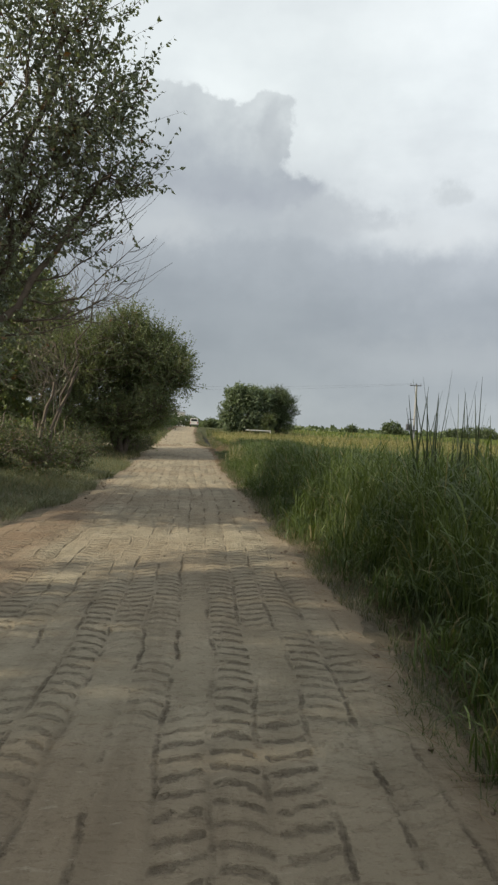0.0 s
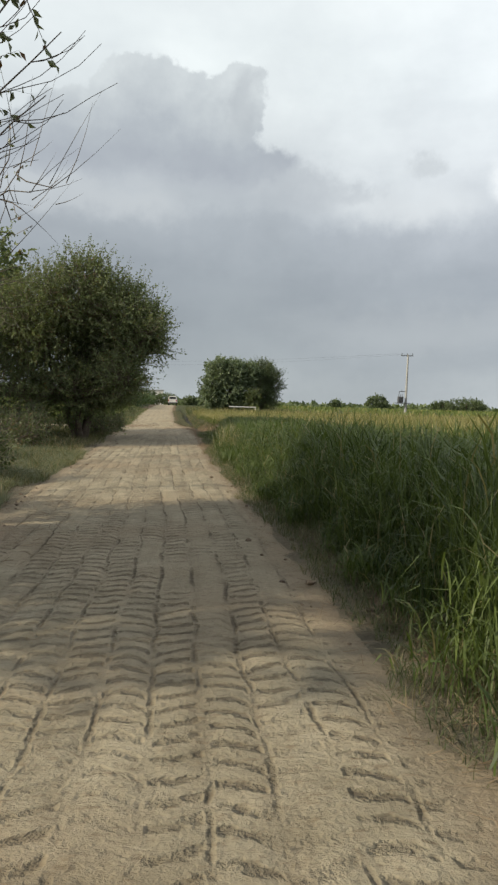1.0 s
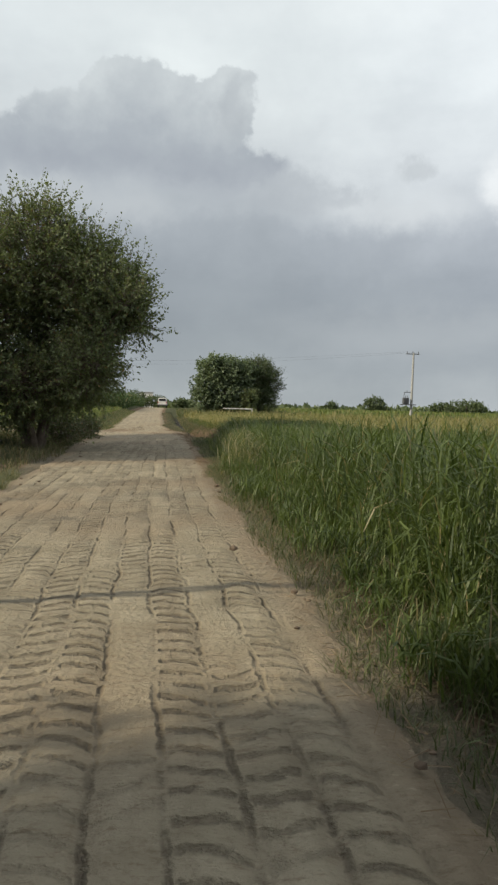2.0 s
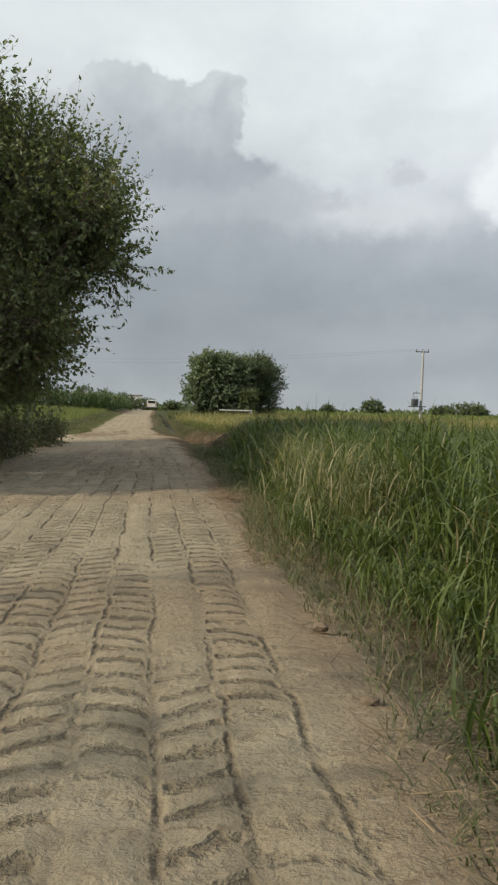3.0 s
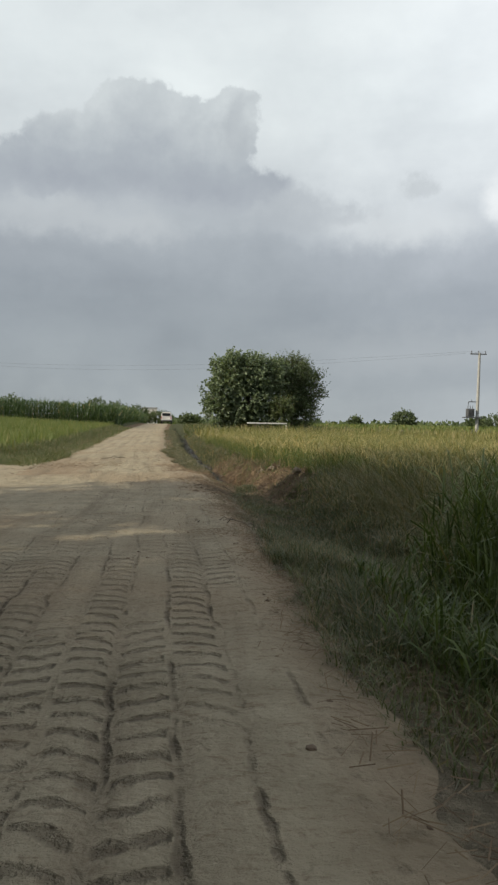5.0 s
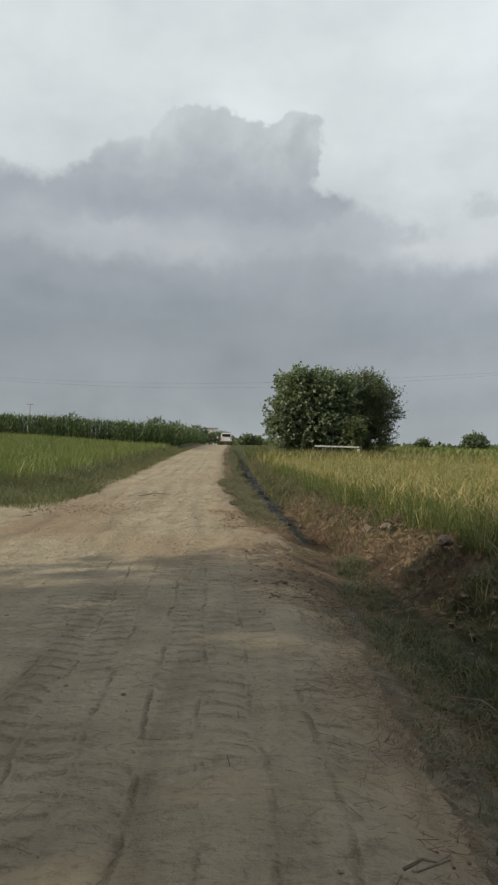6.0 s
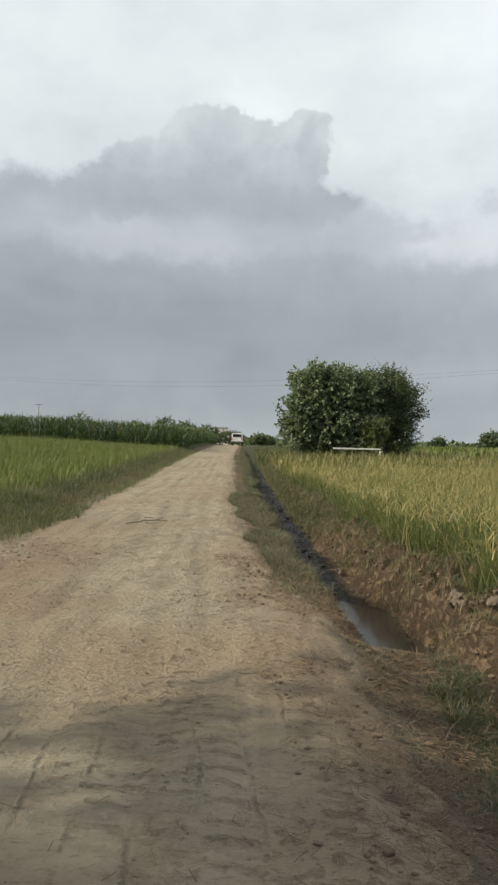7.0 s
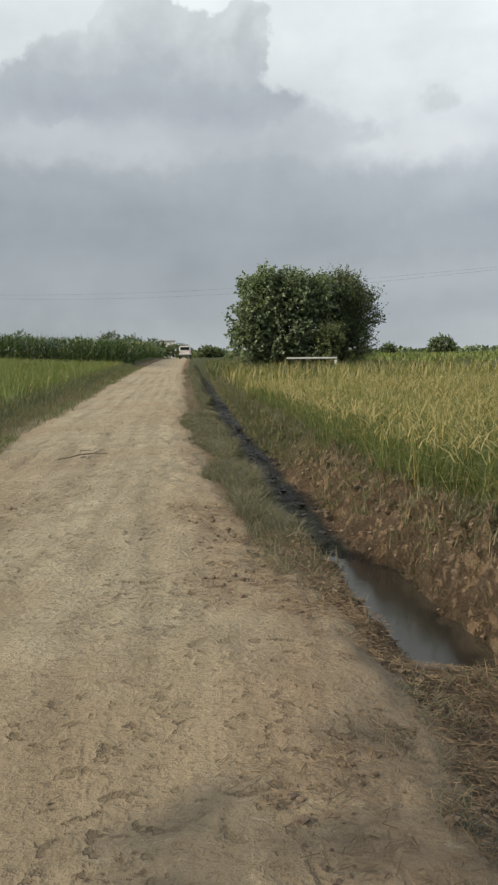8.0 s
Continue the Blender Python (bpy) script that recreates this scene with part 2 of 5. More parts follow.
    col = mix_node(nt, math_node(nt, "MULTIPLY", chip, 0.7), col, (0.14, 0.108, 0.074))
    # bare reddish earth of the aprons
    col = mix_node(nt, math_node(nt, "MULTIPLY", attr_fac(nt, "apron"), ramp_node(nt, mid, [(0.3, (0.4, 0.4, 0.4)), (0.6, (1, 1, 1))])), col, (0.225, 0.162, 0.108))
    # crushed straw and crumbs
    st = node(nt, "ShaderNodeMapping")
    st.inputs["Scale"].default_value = (5.0, 12.0, 8.0)
    nt.links.new(co, st.inputs[0])
    straw = noise_node(nt, st.outputs[0], 2.2, 6.0, 0.7)
    col = mix_node(nt, math_node(nt, "MULTIPLY", ramp_node(nt, straw, [(0.56, (0, 0, 0)), (0.66, (1, 1, 1))]), 0.6), col, (0.175, 0.13, 0.085))
    col = mix_node(nt, math_node(nt, "MULTIPLY", ramp_node(nt, straw, [(0.30, (1, 1, 1)), (0.40, (0, 0, 0))]), 0.5), col, (0.44, 0.385, 0.29))
    col = mix_node(nt, math_node(nt, "MULTIPLY", ramp_node(nt, fine, [(0.3, (1, 1, 1)), (0.45, (0, 0, 0))]), 0.5), col, (0.17, 0.13, 0.09))
    # occlusion that bump can't give: shade in lugs and ruts painted as darker earth
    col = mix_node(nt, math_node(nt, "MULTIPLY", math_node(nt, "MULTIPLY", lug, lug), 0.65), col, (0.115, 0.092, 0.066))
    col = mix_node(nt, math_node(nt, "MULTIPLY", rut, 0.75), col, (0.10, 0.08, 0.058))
    col = mix_node(nt, attr_fac(nt, "groove_shade"), col, (0.115, 0.09, 0.064))
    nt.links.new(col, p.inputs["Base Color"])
    p.inputs["Roughness"].default_value = 0.95
    p.inputs["Specular IOR Level"].default_value = 0.15
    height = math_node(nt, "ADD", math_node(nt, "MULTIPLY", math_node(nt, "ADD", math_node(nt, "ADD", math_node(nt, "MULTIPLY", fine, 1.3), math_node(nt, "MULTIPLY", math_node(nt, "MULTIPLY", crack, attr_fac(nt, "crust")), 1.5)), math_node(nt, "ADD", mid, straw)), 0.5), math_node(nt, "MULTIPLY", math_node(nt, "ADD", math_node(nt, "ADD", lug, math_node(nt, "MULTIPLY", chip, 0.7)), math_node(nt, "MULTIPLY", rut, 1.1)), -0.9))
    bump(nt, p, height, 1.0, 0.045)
    return m


def ground_material():
    """Earth, with turf where the 'turf' attribute says so and wet black mud in the ditch."""
    m, nt, p = base_mat("earth")
    co = coords(nt)
    mid, fine = noise_node(nt, co, 1.7, 6.0, 0.6), noise_node(nt, co, 22.0, 6.0, 0.65)
    soil = mix_node(nt, ramp_node(nt, mid, [(0.3, (0, 0, 0)), (0.7, (1, 1, 1))]), (0.152, 0.103, 0.064), (0.305, 0.222, 0.144))
    soil = mix_node(nt, math_node(nt, "MULTIPLY", ramp_node(nt, fine, [(0.3, (1, 1, 1)), (0.5, (0, 0, 0))]), 0.6), soil, (0.12, 0.08, 0.055))
    pore = math_node(nt, "ABSOLUTE", math_node(nt, "SUBTRACT", noise_node(nt, co, 6.0, 7.0, 0.7), 0.5))
    soil = mix_node(nt, math_node(nt, "MULTIPLY", smooth_range(nt, pore, 0.05, 0.0), 0.5), soil, (0.07, 0.05, 0.034))
    soil = mix_node(nt, math_node(nt, "MULTIPLY", smooth_range(nt, noise_node(nt, co, 11.0, 5.0, 0.7), 0.56, 0.66), 0.5), soil, (0.27, 0.205, 0.14))
    green = mix_node(nt, fine, (0.045, 0.052, 0.022), (0.11, 0.115, 0.05))
    t = attr_fac(nt, "turf")
    tf = math_node(nt, "ADD", t, math_node(nt, "MULTIPLY", math_node(nt, "SUBTRACT", mid, 0.5), 0.9), clamp=True)
    col = mix_node(nt, ramp_node(nt, tf, [(0.35, (0, 0, 0)), (0.65, (1, 1, 1))]), soil, green)
    # pale road dust blown over the shoulders
    dust = math_node(nt, "ADD", attr_fac(nt, "dust"), math_node(nt, "MULTIPLY", math_node(nt, "SUBTRACT", mid, 0.5), 0.9), clamp=True)
    col = mix_node(nt, ramp_node(nt, dust, [(0.3, (0, 0, 0)), (0.75, (0.95, 0.95, 0.95))]), col, mix_node(nt, mid, (0.22, 0.187, 0.13), (0.36, 0.312, 0.226)))
    w = attr_fac(nt, "wet")
    col = mix_node(nt, w, col, (0.028, 0.024, 0.02))
    nt.links.new(col, p.inputs["Base Color"])
    nt.links.new(math_node(nt, "SUBTRACT", 0.95, math_node(nt, "MULTIPLY", w, math_node(nt, "MULTIPLY", mid, 1.35))), p.inputs["Roughness"])
    p.inputs["Specular IOR Level"].default_value = 0.2
    bump(nt, p, math_node(nt, "ADD", fine, math_node(nt, "ADD", mid, math_node(nt, "ADD", noise_node(nt, co, 7.0, 5.0, 0.6), math_node(nt, "MULTIPLY", smooth_range(nt, pore, 0.08, 0.0), -0.5)))), 1.0, 0.12)
    return m


def water_material():
    m, nt, p = base_mat("ditch_water")
    co = coords(nt)
    nt.links.new(mix_node(nt, noise_node(nt, co, 3.0), (0.03, 0.025, 0.018), (0.06, 0.05, 0.037)), p.inputs["Base Color"])
    p.inputs["Roughness"].default_value = 0.13
    p.inputs["Specular IOR Level"].default_value = 0.28
    bump(nt, p, noise_node(nt, co, 9.0, 2.0), 0.05, 0.01)
    return m


M_ROAD, M_GROUND, M_WATER = road_material(), ground_material(), water_material()
M_BARK = plain_mat("bark", (0.07, 0.052, 0.038), (0.17, 0.135, 0.10), 6.0, 0.9, bump_scale=40, bump_strength=0.6)
M_TWIG = plain_mat("grey_twig", (0.07, 0.056, 0.043), (0.15, 0.122, 0.095), 8.0, 0.9)
M_LEAF_NEAR = leaf_mat("poplar_leaf", (0.10, 0.118, 0.085), (0.23, 0.25, 0.165), (0.14, 0.075, 0.03), 0.03, 0.25)
M_LEAF_TREE = leaf_mat("mulberry_leaf", (0.07, 0.095, 0.045), (0.205, 0.235, 0.108), (0.16, 0.12, 0.05), 0.03, 0.33)
M_LEAF_FIG = leaf_mat("fig_leaf", (0.07, 0.098, 0.054), (0.195, 0.238, 0.135), None, 0, 0.25, 0.5)
M_LEAF_DARK = leaf_mat("dark_leaf", (0.045, 0.067, 0.032), (0.14, 0.172, 0.078), None, 0, 0.25)
M_SHRUB = leaf_mat("shrub_leaf", (0.033, 0.05, 0.02), (0.115, 0.135, 0.055), (0.17, 0.13, 0.07), 0.08, 0.25)
M_CANE = leaf_mat("cane_blade", (0.024, 0.044, 0.012), (0.125, 0.162, 0.044), (0.22, 0.19, 0.095), 0.045, 0.3, 0.5, 1.9)
M_GRASS = leaf_mat("verge_grass", (0.062, 0.074, 0.036), (0.155, 0.155, 0.078), (0.27, 0.21, 0.125), 0.24, 0.3, 0.6, 1.2)
M_HOLLOW = leaf_mat("hollow_grass", (0.042, 0.056, 0.032), (0.105, 0.118, 0.062), (0.20, 0.155, 0.095), 0.22, 0.3, 0.6, 1.6)
M_FOOT = leaf_mat("rank_grass", (0.05, 0.066, 0.028), (0.125, 0.14, 0.058), (0.23, 0.19, 0.115), 0.18, 0.3, 0.6, 0.6)
M_STRIP = leaf_mat("dusty_grass", (0.062, 0.066, 0.042), (0.15, 0.148, 0.092), (0.22, 0.18, 0.12), 0.22, 0.3, 0.6, 1.6)
M_MOUND = leaf_mat("grey_grass", (0.085, 0.10, 0.06), (0.19, 0.20, 0.122), (0.24, 0.20, 0.13), 0.12, 0.3, 0.6, 1.4)
M_REED = leaf_mat("reed_spear", (0.03, 0.045, 0.02), (0.07, 0.085, 0.04), None, 0, 0.2, 0.6, 1.6)
M_RICE = leaf_mat("ripening_rice", (0.06, 0.09, 0.026), (0.165, 0.185, 0.056), (0.33, 0.27, 0.12), 0.14, 0.3, 0.6, 0.35)
M_RICE_TAN = leaf_mat("ripe_rice", (0.10, 0.11, 0.038), (0.235, 0.22, 0.085), (0.33, 0.27, 0.13), 0.25, 0.3, 0.6, 0.25)
M_RICE_STEM = leaf_mat("rice_stem", (0.045, 0.07, 0.024), (0.12, 0.15, 0.05), (0.2, 0.17, 0.09), 0.12, 0.3, 0.6, 0.8)
M_EAR = leaf_mat("rice_ear", (0.25, 0.205, 0.085), (0.42, 0.35, 0.16), None, 0, 0.2, 0.7, 2.0)
M_RICE_GREEN = leaf_mat("green_rice", (0.075, 0.105, 0.028), (0.165, 0.195, 0.058), (0.24, 0.215, 0.09), 0.10, 0.3, 0.6, 0.3)
M_CORN = leaf_mat("corn_leaf", (0.022, 0.045, 0.016), (0.075, 0.115, 0.035), (0.22, 0.19, 0.09), 0.05, 0.25, 0.45, 0.4)
M_STRAW_RED = leaf_mat("brown_straw", (0.09, 0.06, 0.037), (0.22, 0.158, 0.098), None, 0, 0.1, 0.8, 4.0)
# lighter copy of the cane colour with sunlight painted in, and more dry blades
M_CANE_SUNLIT = leaf_mat("sunlit_cane", (0.05, 0.07, 0.024), (0.17, 0.19, 0.075), (0.31, 0.275, 0.165), 0.20, 0.35, 0.5, 2.5)
M_STRAW = leaf_mat("dry_straw", (0.12, 0.08, 0.048), (0.25, 0.19, 0.12), None, 0, 0.1, 0.8, 3.0)
M_ROCK = plain_mat("clay_clod", (0.085, 0.065, 0.048), (0.20, 0.16, 0.12), 5.0, 0.95, bump_scale=25, bump_strength=0.8, dist=0.02)
M_CRUMB = plain_mat("dark_clay", (0.085, 0.06, 0.042), (0.195, 0.145, 0.10), 2.5, 0.95, bump_scale=25, bump_strength=0.8, dist=0.02)
M_MUD = plain_mat("wet_mud", (0.018, 0.014, 0.010), (0.06, 0.047, 0.034), 6.0, 0.5, bump_scale=40, bump_strength=0.7, dist=0.02)
M_DEAD = plain_mat("dead_wood", (0.075, 0.058, 0.042), (0.19, 0.155, 0.115), 7.0, 0.9)
M_CONCRETE = plain_mat("concrete", (0.25, 0.245, 0.235), (0.39, 0.38, 0.36), 4.0, 0.85)
M_WHITE = plain_mat("worn_white_paint", (0.50, 0.48, 0.44), (0.72, 0.70, 0.66), 3.0, 0.6)
M_STEEL = plain_mat("grey_steel", (0.10, 0.10, 0.105), (0.19, 0.19, 0.195), 6.0, 0.5, 0.7)
M_GLASS_DARK = plain_mat("dark_glass", (0.015, 0.017, 0.02), (0.03, 0.033, 0.037), 2.0, 0.12, bump_strength=0.0)
M_RUBBER = plain_mat("rubber", (0.02, 0.02, 0.02), (0.045, 0.042, 0.04), 9.0, 0.9)
M_RED = plain_mat("red_lens", (0.35, 0.02, 0.02), (0.45, 0.03, 0.03), 4.0, 0.3)

# ---- mesh tools ----


def mesh_np(name, verts, faces, mat, parent=None, smooth=False):
    """One mesh object from arrays of vertices and equal-sided faces."""
    verts, faces = np.asarray(verts, np.float32), np.asarray(faces, np.int32)
    me = bpy.data.meshes.new(name)
    k = faces.shape[1]
    me.vertices.add(len(verts))
    me.vertices.foreach_set("co", verts.ravel())
    me.loops.add(faces.size)
    me.loops.foreach_set("vertex_index", faces.ravel())
    me.polygons.add(len(faces))
    me.polygons.foreach_set("loop_start", np.arange(0, faces.size, k, dtype=np.int32))
    me.polygons.foreach_set("use_smooth", np.full(len(faces), smooth))
    me.update(calc_edges=True)
    me.materials.append(mat)
    ob = new(name, me)
    if parent:
        ob.parent = parent
    return ob


def part(name, bm, mat, parent, label=""):
    me = bpy.data.meshes.new(name)
    bm.to_mesh(me)
    bm.free()
    me.materials.append(mat)
    ob = new(name, me)
    ob.parent = parent
    return tagged(ob, label)


def empty(name, loc=(0, 0, 0)):
    ob = new(name)
    ob.location = loc
    return ob


def float_attr(ob, name, values):
    at = ob.data.attributes.new(name, "FLOAT", "POINT")
    at.data.foreach_set("value", np.asarray(values, np.float32))


def box(bm, cx, cy, cz, sx, sy, sz, bevel=0.0):
    r = bmesh.ops.create_cube(bm, size=1.0, matrix=Matrix.LocRotScale((cx, cy, cz), None, (sx, sy, sz)))
    if bevel:
        eds = list({e for v in r["verts"] for e in v.link_edges})
        bmesh.ops.bevel(bm, geom=eds, offset=bevel, segments=2, affect="EDGES", profile=0.6)
    return r["verts"]


def rod(bm, p, q, r1, r2=None, sides=10):
    p, q = Vector(p), Vector(q)
    m = Matrix.Translation((p + q) / 2) @ (q - p).to_track_quat("Z", "Y").to_matrix().to_4x4()
    bmesh.ops.create_cone(bm, cap_ends=True, segments=sides, radius1=r1, radius2=r1 if r2 is None else r2, depth=(q - p).length, matrix=m)


def value_noise(x, y, seed=0):
    """Smooth 2-D noise on arrays, -1 to 1."""
    rng = np.random.RandomState(seed)
    tab = rng.rand(256, 256) * 2 - 1
    xi, yi = np.floor(x).astype(int), np.floor(y).astype(int)
    fx, fy = x - xi, y - yi
    fx, fy = fx * fx * (3 - 2 * fx), fy * fy * (3 - 2 * fy)
    g = lambda i, j: tab[(xi + i) % 256, (yi + j) % 256]
    return (g(0, 0) * (1 - fx) + g(1, 0) * fx) * (1 - fy) + (g(0, 1) * (1 - fx) + g(1, 1) * fx) * fy


def fbm(x, y, seed=0, octaves=4):
    s = 0
    for o in range(octaves):
        s = s + value_noise(x * 2 ** o, y * 2 ** o, seed + o) / 2 ** o
    return s / 1.6


def step(a, b, v):
    t = np.clip((v - a) / (b - a), 0, 1)
    return t * t * (3 - 2 * t)


# ---- lie of the land ----
RIGHT_EDGE = [(-40, 2.6), (-10, 1.95), (1, 1.82), (3.5, 1.68), (9, 1.42), (14, 1.25), (20, 1.0), (27, 0.87), (36, 0.66), (41, 0.60), (44, 0.42), (46.7, 0.12), (50, -0.38),
              (55, -0.72), (58, -0.95), (76, -1.6), (97, -2.4), (120, -3.0), (150, -3.6), (300, -9.0), (900, -30)]
LANE_LEFT = [(-40, -1.0), (-10, -1.3), (3.5, -1.5), (12, -1.6), (25, -2.35), (29, -2.5), (44, -3.6), (52, -3.8), (60, -4.1), (76, -4.9), (97, -5.7), (150, -7.0), (300, -12.5), (900, -34)]
LEFT_EDGE = [(-40, -2.4), (-10, -2.8), (3.5, -2.6), (6, -2.1), (8, -1.85), (12, -1.75), (16, -1.9), (25, -2.35), (29, -2.5), (44, -3.6), (52, -3.8), (60, -4.1), (76, -4.9), (97, -5.7), (120, -6.3),
             (150, -7.0), (300, -12.5), (900, -34)]
DITCH = [(30, 1.3), (42, 1.15), (45.5, 1.0), (46.9, 0.84), (48.3, 0.80), (49.5, 0.60), (51.6, 0.50), (57.3, 0.25), (66, 0.0), (82, -0.5), (96, -0.95), (130, -1.8), (900, -25)]


def along(table, y):
    a = np.array(table)
    return np.interp(y, a[:, 0], a[:, 1])


def meander(y):
    """How far the ditch wanders off its line."""
    return (0.04 + 0.12 * step(49, 53, y)) * fbm(y * 0.75, y * 0.25, 8) + 0.05 * step(48.5, 50, y) * fbm(y * 2.6, y * 0.9, 29)


def land(x, y):
    """Height of the ground, without the road's skin."""
    x, y = np.asarray(x, float), np.asarray(y, float)
    xr, xl, xd = along(RIGHT_EDGE, y), along(LEFT_EDGE, y), along(DITCH, y)
    rise = np.interp(y, [-50, 55, 70, 82, 95, 125, 150, 200, 400, 3000], [0, 0, 0.10, 0.28, 0.48, 0.85, 1.15, 1.05, 0.9, 0.7])
    z = rise + 0.03 * np.clip(x, -4, 4)
    near = step(160, 60, y)
    # verge and fields on the left
    left = step(0, 2.2, xl - 0.3 - x)
    bank_l = step(43, 39, y)
    z += left * bank_l * (0.18 + 0.26 * step(6, 9, y) * step(20, 15, y) + 0.10 * fbm(x * 0.8, y * 0.5, 3))
    field_l = step(52.5, 55, y)
    z += field_l * (0.22 * step(0.1, 1.3, xl - 0.3 - x) + 0.50 * step(2, 16, xl - x))
    # fall to the cane field on the right, and the rice field farther on
    cane = step(40, 35, y)
    z -= cane * 0.42 * step(0.15, 1.3, x - xr - 0.2)
    # ditch with its cut bank and spoil
    dit = step(45.9, 46.7, y) * step(125, 95, y)
    bank = step(40.5, 43.0, y) * step(125, 95, y)
    dx = x - xd + meander(y) + 0.07 * fbm(x * 1.5 + y * 4.0, y * 2.0, 9)
    slack = 0.10 * fbm(x * 0 + y * 1.7, y * 0.8, 27) + 0.05 * fbm(x * 0 + y * 6.0, y * 3.0, 28)
    cut = np.where(dx < 0, step(-0.46, -0.24, dx + slack), 0.78 * step(0.62, 0.34, dx + slack) + 0.22 * step(0.95, 0.45, dx))
    deep = 0.56 - 0.19 * step(48.5, 49.6, y) - 0.10 * step(70, 90, y)
    z -= dit * cut * deep * (1 + 0.16 * fbm(x * 6, y * 4, 12))
    spoil = step(0.55, 0.95, dx) * step(2.2, 1.2, dx)
    z += bank * step(0.26, 0.45, dx) * step(1.5, 1.0, dx) * (0.07 * fbm(x * 6, y * 6, 17) + 0.24 * (0.22 - np.abs(fbm(x * 5, y * 5, 18))) + 0.14 * (0.22 - np.abs(fbm(x * 13, y * 13, 20))))
    z += bank * spoil * step(60, 50, y) * (0.05 + 0.12 * np.clip(fbm(x * 3.1, y * 2.3, 15), -0.3, 1) + 0.12 * fbm(x * 7, y * 6, 16))
    # old filled stretch: a shallow grassy hollow under the spoil
    old = step(34, 39, y) * step(46.7, 45.8, y)
    z -= old * 0.24 * np.where(dx < 0, np.exp(-(dx / 0.5) ** 2), step(0.75, 0.25, dx))
    # small unevenness off the road
    off = np.maximum(step(0.1, 1.0, xl - x), step(0.1, 0.8, x - xr))
    z += near * off * (0.035 * fbm(x * 2.5, y * 2.5, 21) + 0.02 * fbm(x * 9, y * 9, 25))
    return z


def grow(start, stop, first, factor):
    out, s = [start], first
    while (out[-1] < stop) if stop > start else (out[-1] > stop):
        out.append(out[-1] + (s if stop > start else -s))
        s *= factor
    return out[1:]


def sheet(xs, ys):
    gx, gy = np.meshgrid(xs, ys)
    n, m = len(xs), len(ys)
    i = np.arange(n * m).reshape(m, n)
    faces = np.stack([i[:-1, :-1], i[:-1, 1:], i[1:, 1:], i[1:, :-1]], -1).reshape(-1, 4)
    return gx.ravel(), gy.ravel(), faces


def build_ground():
    xs = np.array(grow(-7, -2600, 0.14, 1.17)[::-1] + list(np.arange(-7, -0.4, 0.10)) + list(np.arange(-0.4, 2.6, 0.05)) + list(np.arange(2.6, 6, 0.10)) + [6.0] + grow(6, 2600, 0.14, 1.17))
    ys = np.array(grow(-8, -400, 0.2, 1.3)[::-1] + list(np.arange(-8, 36, 0.32)) + list(np.arange(36, 42, 0.10)) + list(np.arange(42, 53, 0.06)) + list(np.arange(53, 66, 0.11)) + [66.0] + grow(66, 3200, 0.15, 1.06))
    x, y, f = sheet(xs, ys)
    z = land(x, y)
    xr, xl, xd = along(RIGHT_EDGE, y), along(LEFT_EDGE, y), along(DITCH, y)
    z -= 0.10 * step(0.25, 0.5, np.minimum(xr - x, x - xl))     # the road's skin lies over this bed
    ob = mesh_np("ground", np.stack([x, y, z], -1), f, M_GROUND, smooth=True)
    turf = np.maximum(step(0.0, 0.9, x - xr), step(0.2, 1.6, xl - x))
    side = step(43.5, 45, y) * step(52.0, 50.0, y) * step(0, 0.5, xl - x)
    spoil = step(40.5, 45, y) * step(58, 51, y) * step(0.1, 0.3, x - xd) * step(2.1, 1.5, x - xd)
    edge = step(44, 46, y) * step(49, 47.6, y) * step(1.2, 0.6, x - xr)
    turf = turf * (1 - side) * (1 - spoil) * (1 - 0.8 * edge)
    turf = np.where((y < 12) & (x < xl), turf * step(5.0, 8.0, xl - x + (y + 3) * 0.35), turf)
    float_attr(ob, "turf", turf)
    float_attr(ob, "dust", np.where(x > (xl + xr) / 2, step(0.5, 0.0, (x - xr) * (1 - 0.4 * step(34, 37, y) + 1.0 * step(42.5, 46, y))), step(0.7, 0.1, xl - x)) * step(140, 80, y) * (1 - 0.6 * turf))
    wet = step(46.0, 46.8, y) * step(100, 56, y) * step(0.42, 0.20, np.abs(x - xd + meander(y) + 0.04 + 0.16 * fbm(x * 2.4, y * 2.4, 62))) * (0.75 + 0.25 * step(54, 50, -y + 104))
    float_attr(ob, "wet", wet)
    return tagged(ob, "reddish earth with grassy verges and a cut ditch", "ground", kind="structure")


